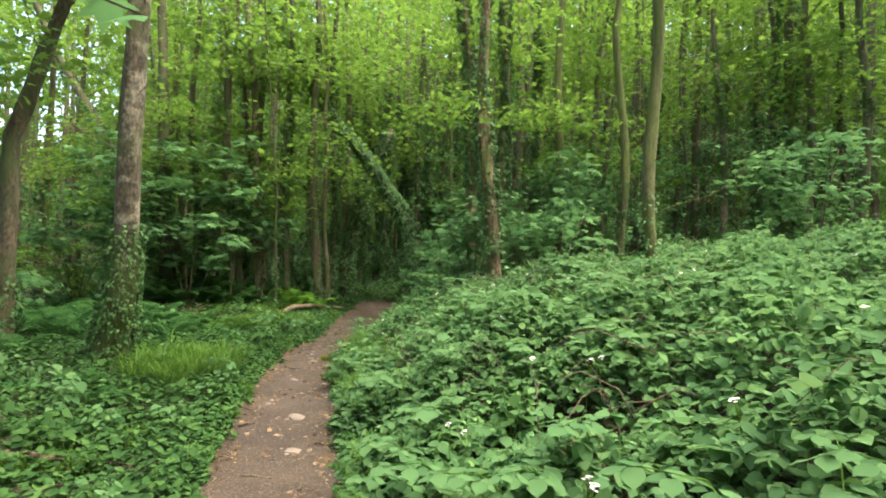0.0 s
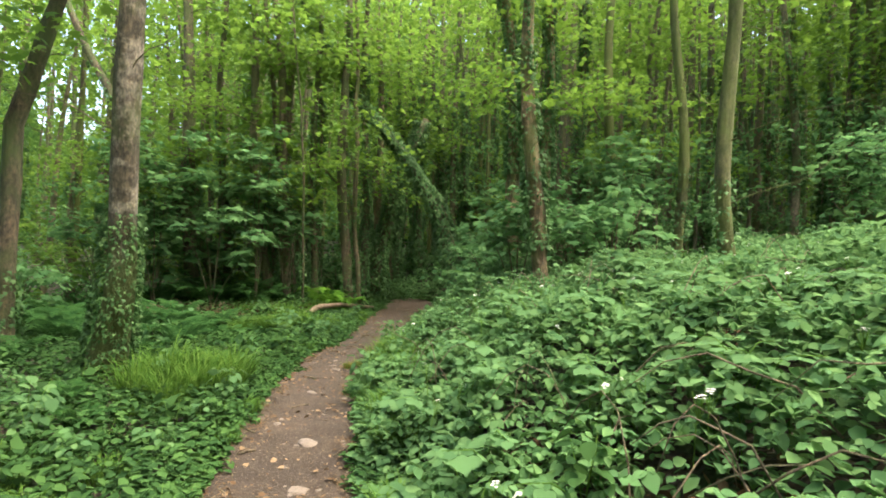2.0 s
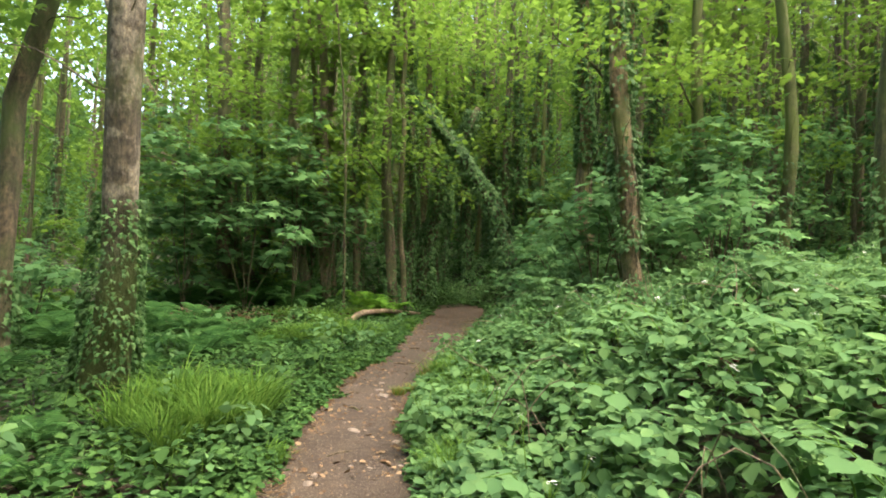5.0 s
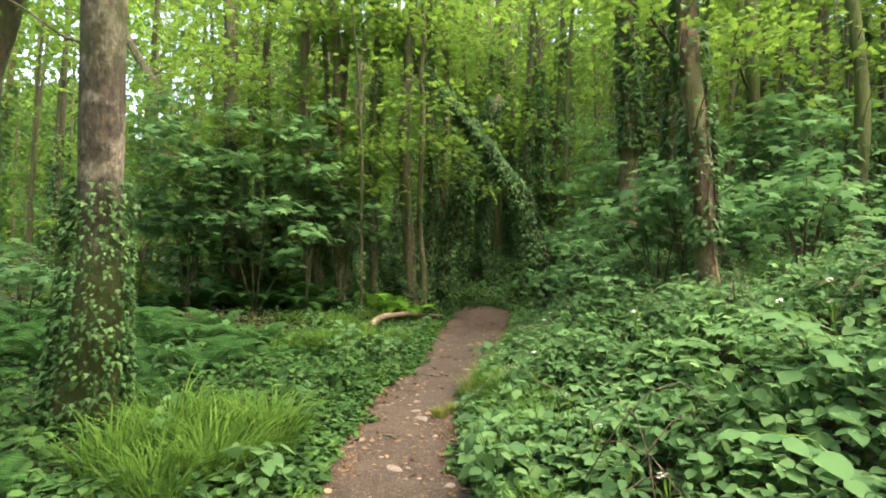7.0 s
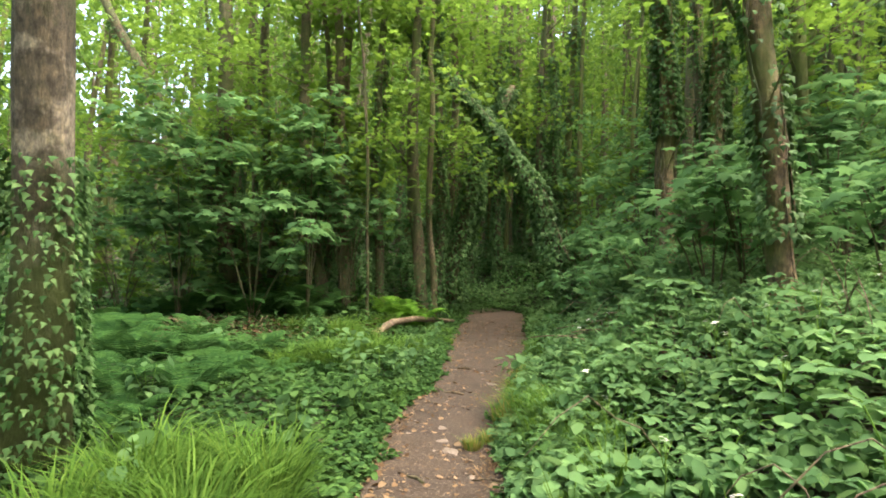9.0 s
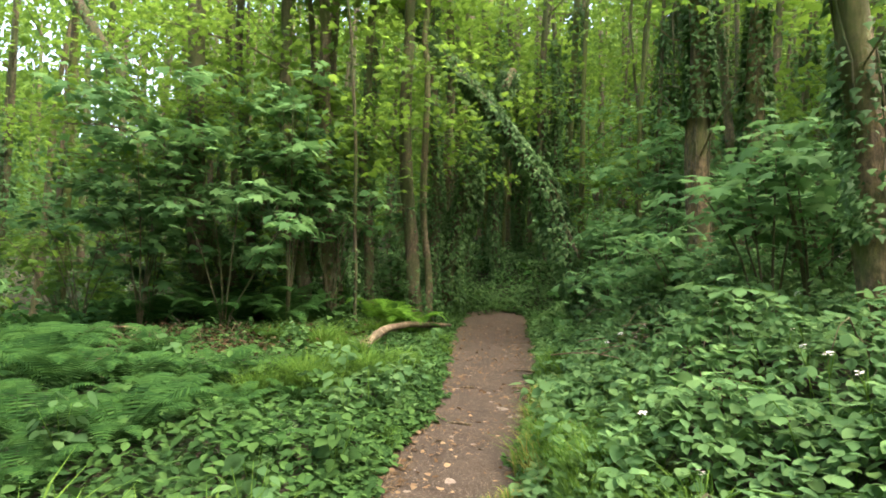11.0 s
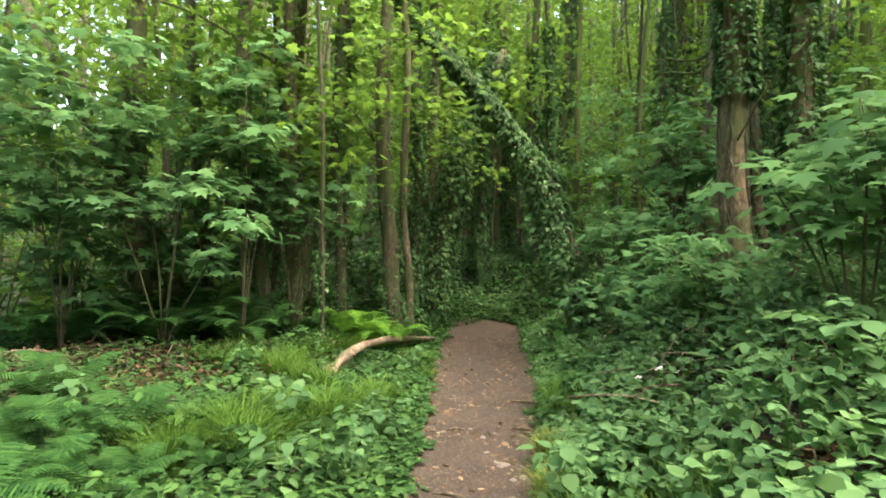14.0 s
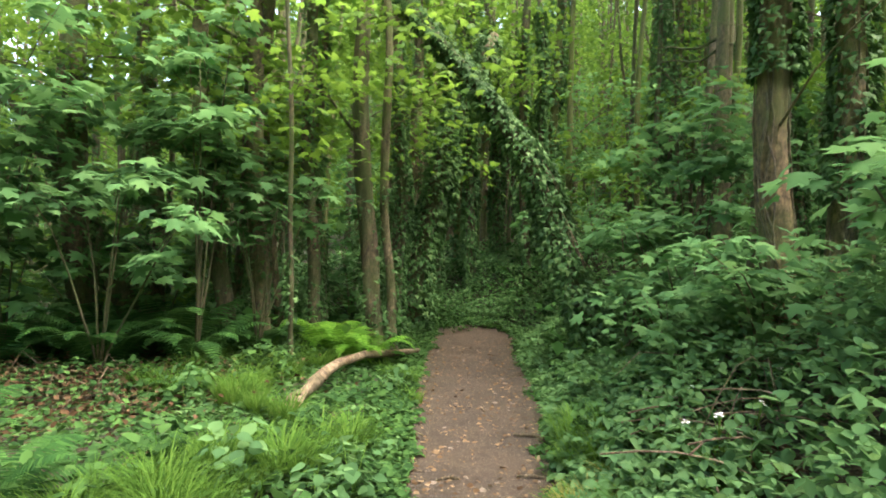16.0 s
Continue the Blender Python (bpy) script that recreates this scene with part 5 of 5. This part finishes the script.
def small_things():
    rng = random.Random(51)
    # stones
    shapes = []
    for k in range(4):
        bm = bmesh.new()
        bmesh.ops.create_icosphere(bm, subdivisions=2, radius=1)
        for v in bm.verts:
            v.co *= 1 + 0.35 * noise.noise(v.co * 1.3 + Vector((k * 7, 0, 0)))
            v.co.z *= 0.45
        me = bpy.data.meshes.new("stone")
        bm.to_mesh(me)
        bm.free()
        me.materials.append(M_STONE)
        shapes.append(me)
    spots = [(-1.05, 8.57, 0.07), (-0.85, 8.14, 0.075), (-0.65, 7.11, 0.07), (0.0, 5.79, 0.1), (0.24, 5.18, 0.08), (-1.06, 10.34, 0.06), (-0.95, 10.1, 0.035), (-1.45, 8.3, 0.06), (-0.95, 8.3, 0.06), (-0.2, 4.3, 0.08)]
    for _ in range(230):
        y = 3 + 13 * rng.random()
        spots.append((float(path_centre(y)) + (rng.random() - 0.5) * 1.9 * float(path_half(y)), y, 0.008 + 0.036 * rng.random() ** 3))
    for i, (x, y, s) in enumerate(spots):
        ob = tagged(new("stone", shapes[i % 4]), "worn pale brown stone sunk in the trodden earth", "stone", "stones in the path")
        ob.location, ob.rotation_euler, ob.scale = (x, y, trail_z(x, y) - 0.12 * s), (0, 0, rng.random() * 6.28), (s, s * 0.75, s * 0.8)
    # dead leaves on the path and its edges
    n = 9000
    r = np.random.RandomState(6)
    y = 2.5 + 14 * r.rand(n)
    side = np.where(r.rand(n) < 0.5, -1, 1)
    u = side * (1.04 - r.rand(n) ** 1.8)
    x = path_centre(y) + u * path_half(y) * 1.05
    z = np.array([trail_z(a, b) for a, b in zip(x, y)]) + 0.006
    me = scatter("dead_leaves", "ovate", np.stack([x, y, z], 1), r.rand(n) * 6.28, r.randn(n) * 0.15, r.randn(n) * 0.3, 0.014 * (0.5 + 3.2 * r.rand(n) ** 3), M_DEADLEAF)
    tagged(new("dead_leaves", me), "small dry brown leaves strewn along the path", "dead leaves", kind="stuff")
    # sticks on the path
    for x, y, a, l in ((-1.07, 11.9, 0.0, 0.3), (-1.55, 10.9, 0.5, 0.16), (-0.5, 6.6, 1.0, 0.2), (0.2, 4.6, 0.1, 0.3), (-0.9, 7.6, -0.4, 0.14), (-1.3, 9.7, 0.2, 0.2), (-1.0, 11.1, 0.1, 0.22), (-1.6, 12.6, 2.0, 0.18), (-0.35, 5.5, 1.0, 0.15)):
        z = trail_z(x, y) + 0.008
        c, s = math.cos(a), math.sin(a)
        wood("twig", [(x - c * l / 2, y - s * l / 2, z), (x, y + 0.015, z + 0.008), (x + c * l / 2, y + s * l / 2, z)], [0.006, 0.011, 0.008], M_CANE, "brown dead twig lying on the path", "twig")
    for _ in range(46):
        y, side = 4.2 + 12 * rng.random(), rng.choice((-1, 1))
        x = float(path_centre(y)) + side * float(path_half(y)) * (1.0 - 0.28 * rng.random() ** 1.5)
        a, l = rng.random() * 3.14, 0.07 + 0.16 * rng.random()
        c, s, z = math.cos(a), math.sin(a), trail_z(x, y) + 0.006
        ob = wood("twig", [(x - c * l / 2, y - s * l / 2, z), (x + 0.01, y + 0.012, z + 0.006), (x + c * l / 2, y + s * l / 2, z)], [0.003, 0.005, 0.003], M_CANE, "small dry twig at the path's edge", "twig")
        ob["group"] = "twigs at the path's edge"
    # pale dead canes tangled at the foot of the bank
    for k in range(22):
        x, y = 0.15 + 0.35 * rng.uniform(-1, 1), 10.7 + 0.55 * rng.uniform(-1, 1)
        a, l = rng.random() * 6.28, 0.5 + 0.4 * rng.random()
        z = gz(x, y) + 0.22 + 0.22 * rng.random()
        pts = [(x + math.cos(a) * l * (f - 0.5), y + math.sin(a) * l * (f - 0.5), z + 0.10 * math.sin(3.0 * f) - 0.12 * f) for f in (0, 0.2, 0.4, 0.6, 0.8, 1)]
        ob = wood("bramble_cane", pts, [0.005, 0.005, 0.0045, 0.004, 0.003, 0.002], M_DEADWOOD, "pale dead cane in a tangle beside the path", "bramble cane")
        ob["group"] = "dead canes beside the path"
    # bramble canes arching out of the thicket
    for k in range(60):
        y = 2.2 + 10 * rng.random()
        right = 0.6 + 3.6 * rng.random()
        x = float(path_centre(y) + path_half(y)) + right
        a, l = rng.random() * 6.28, 0.5 + 0.6 * rng.random()
        z = gz(x, y)
        pts = [(x + math.cos(a) * l * f, y + math.sin(a) * l * f, z + 0.1 + 0.42 * math.sin(2.4 * f + 0.25) * (0.8 + 0.3 * rng.random())) for f in (0, 0.2, 0.4, 0.6, 0.8, 1)]
        ob = wood("bramble_cane", pts, [0.005, 0.0048, 0.0045, 0.004, 0.003, 0.002], M_CANE, "thin pale bramble cane arching through leaves", "bramble cane")
        ob["group"] = "bramble canes"
    # flowers
    verts, faces = [], []
    for q in range(7):
        cx, cy, cz = rng.uniform(-.05, .05), rng.uniform(-.05, .05), rng.uniform(0, .05)
        for p in range(5):
            a = p * 1.2566 + q
            o = len(verts)
            c, s = math.cos(a), math.sin(a)
            verts += [(cx, cy, cz), (cx + .011 * c - .006 * s, cy + .011 * s + .006 * c, cz + .003), (cx + .017 * c, cy + .017 * s, cz + .002), (cx + .011 * c + .006 * s, cy + .011 * s - .006 * c, cz + .003)]
            faces.append((o, o + 1, o + 2, o + 3))
    verts = [tuple(0.6 * c for c in v) for v in verts]
    flower = mesh_of("flower_cluster", verts, faces, M_PETAL, False)
    stalk = join([tube([Vector((0, 0, -0.3)), Vector((0.01, 0, -0.12)), Vector((0, 0, 0.0))], [0.003, 0.0025, 0.002], 4)] +
                 [tube([Vector((0, 0, -0.1)), Vector((rng.uniform(-.05, .05), rng.uniform(-.05, .05), 0.03))], [0.002, 0.001], 3) for _ in range(5)])
    stalk = mesh_of("stalk", stalk[0], stalk[1], M_GRASS)
    for k in range(190):
        y = 1.5 + 12 * rng.random() ** 1.2
        right = 0.5 + 5 * rng.random() ** 1.2
        x = float(path_centre(y) + path_half(y)) + right
        thing = tagged(new("bramble_flower"), "cluster of small white bramble flowers above leaves", "flower", "bramble flowers")
        thing.location, thing.rotation_euler = (x, y, gz(x, y) + 0.43 + 0.15 * rng.random()), (rng.uniform(-.3, .3), rng.uniform(-.3, .3), rng.random() * 6)
        link_part("blossom", flower, thing, kind="stuff")
        link_part("stalk", stalk, thing)


small_things()


def overhanging_branch():
    """A leafy twig that hangs into the way at the start."""
    pts = [Vector(p) for p in ((-1.9, 2.6, 3.6), (-0.9, 2.4, 3.1), (0.1, 2.2, 2.5), (0.75, 2.1, 2.12), (1.2, 2.05, 1.93))]
    thing = tagged(new("overhanging_branch"), "thin drooping branch with a few broad green leaves", "branch")
    thing.location = pts[0]
    v, f = tube([p - pts[0] for p in pts], [0.012, 0.01, 0.008, 0.005, 0.003], 6)
    link_part("twig", mesh_of("twig", v, f, M_DARKBARK), thing)
    rng = random.Random(61)
    for k in range(9):
        f = 0.55 + 0.45 * k / 8
        p = pts[2].lerp(pts[4], (f - 0.5) * 2)
        one = np.array([[0.0, 0.0, 0.0]])
        z = np.array([0.0])
        me = scatter("leaf", "maple", one, z, z + 0.3, z, np.array([0.10 + 0.03 * rng.random()]), M_SYCAMORE)
        leaf = link_part("leaf", me, thing)
        leaf.location, leaf.rotation_euler = p - pts[0], (rng.uniform(-.3, .2), rng.uniform(-.4, .4), rng.random() * 6.28)


overhanging_branch()


def arching_boughs():
    """Thin dark boughs that arch out over the saplings, with sprays at their ends."""
    rng = random.Random(81)
    for x, y, z, a, l in ((-6.8, 12.7, 3.0, 3.6, 2.6), (-6.7, 12.7, 3.6, 3.0, 3.0), (-6.6, 12.7, 2.4, 4.1, 2.0), (-5.0, 13.6, 3.6, 3.5, 2.4), (-5.2, 13.5, 4.4, 4.0, 2.6), (-3.9, 14.4, 3.4, 4.4, 1.6), (1.3, 10.0, 3.6, 4.0, 1.8), (2.5, 13.3, 4.4, 4.2, 2.4)):
        thing = tagged(new("bough"), "thin dark bough arching out with a spray of leaves", "branch", "boughs arching from the trees")
        thing.location = (x, y, z)
        line = [Vector((math.cos(a + 0.3 * f) * l * f, math.sin(a + 0.3 * f) * l * f, 0.9 * f - 0.75 * f * f + 0.04 * math.sin(9 * f + a))) for f in [i / 7 for i in range(8)]]
        v, f = tube(line, [0.024 * (1 - 0.11 * i) for i in range(8)], 6)
        link_part("limb", mesh_of("limb", v, f, M_DARKBARK), thing)
        for k in (3, 4, 5, 6):
            b = a + rng.choice((-1, 1)) * (0.6 + 0.5 * rng.random())
            q = 0.5 + 0.3 * rng.random()
            side = [line[k] + Vector((math.cos(b) * q * t, math.sin(b) * q * t, 0.1 * t - 0.12 * t * t)) for t in (0, 0.35, 0.7, 1)]
            v, f = tube(side, [0.009, 0.007, 0.005, 0.003], 5)
            link_part("twig", mesh_of("twig", v, f, M_DARKBARK), thing)
        for k in range(2):
            spray = link_part("leafy_spray", SPRAYS[(k + int(10 * l)) % 4], thing, "thin spray of lobed green leaves", "stuff")
            spray.location, spray.rotation_euler, spray.scale = line[5 + 2 * k], (0.15, 0.1, a), (0.6, 0.6, 0.6)


arching_boughs()


def dead_brush():
    """Dead brown branches and bracken heaped below the saplings."""
    rng = random.Random(71)
    for k in range(26):
        x, y = -5.4 + 1.1 * rng.uniform(-1, 1), 11.4 + 1.1 * rng.uniform(-1, 1)
        a, l = rng.random() * 6.28, 0.3 + 0.5 * rng.random()
        z = gz(x, y)
        pts = [(x + l * f * math.cos(a + 0.5 * f), y + l * f * math.sin(a + 0.5 * f), z + 0.02 + 0.3 * rng.random() * f + 0.12 * math.sin(3.1 * f)) for f in (0, 0.25, 0.5, 0.75, 1)]
        ob = wood("dead_branch", pts, [0.016, 0.014, 0.011, 0.008, 0.005], M_DEADWOOD, "bare dead brown branch in a heap under saplings", "dead branch", k)
        ob["group"] = "dead branches under the saplings"
    r = np.random.RandomState(72)
    n = 5000
    x, y = -5.3 + 0.9 * r.randn(n), 11.4 + 0.8 * r.randn(n)
    pos = np.stack([x, y, ground_z(x, y) + 0.25 * r.rand(n) ** 2], 1)
    me = scatter("dead_bracken", "oval", pos, r.rand(n) * 6.28, r.randn(n) * 0.4, r.randn(n) * 0.4, 0.05 * (0.4 + r.rand(n)), M_RUSTLEAF)
    tagged(new("dead_bracken", me), "brown dead bracken and leaf litter in a heap", "dead bracken", kind="stuff")


dead_brush()
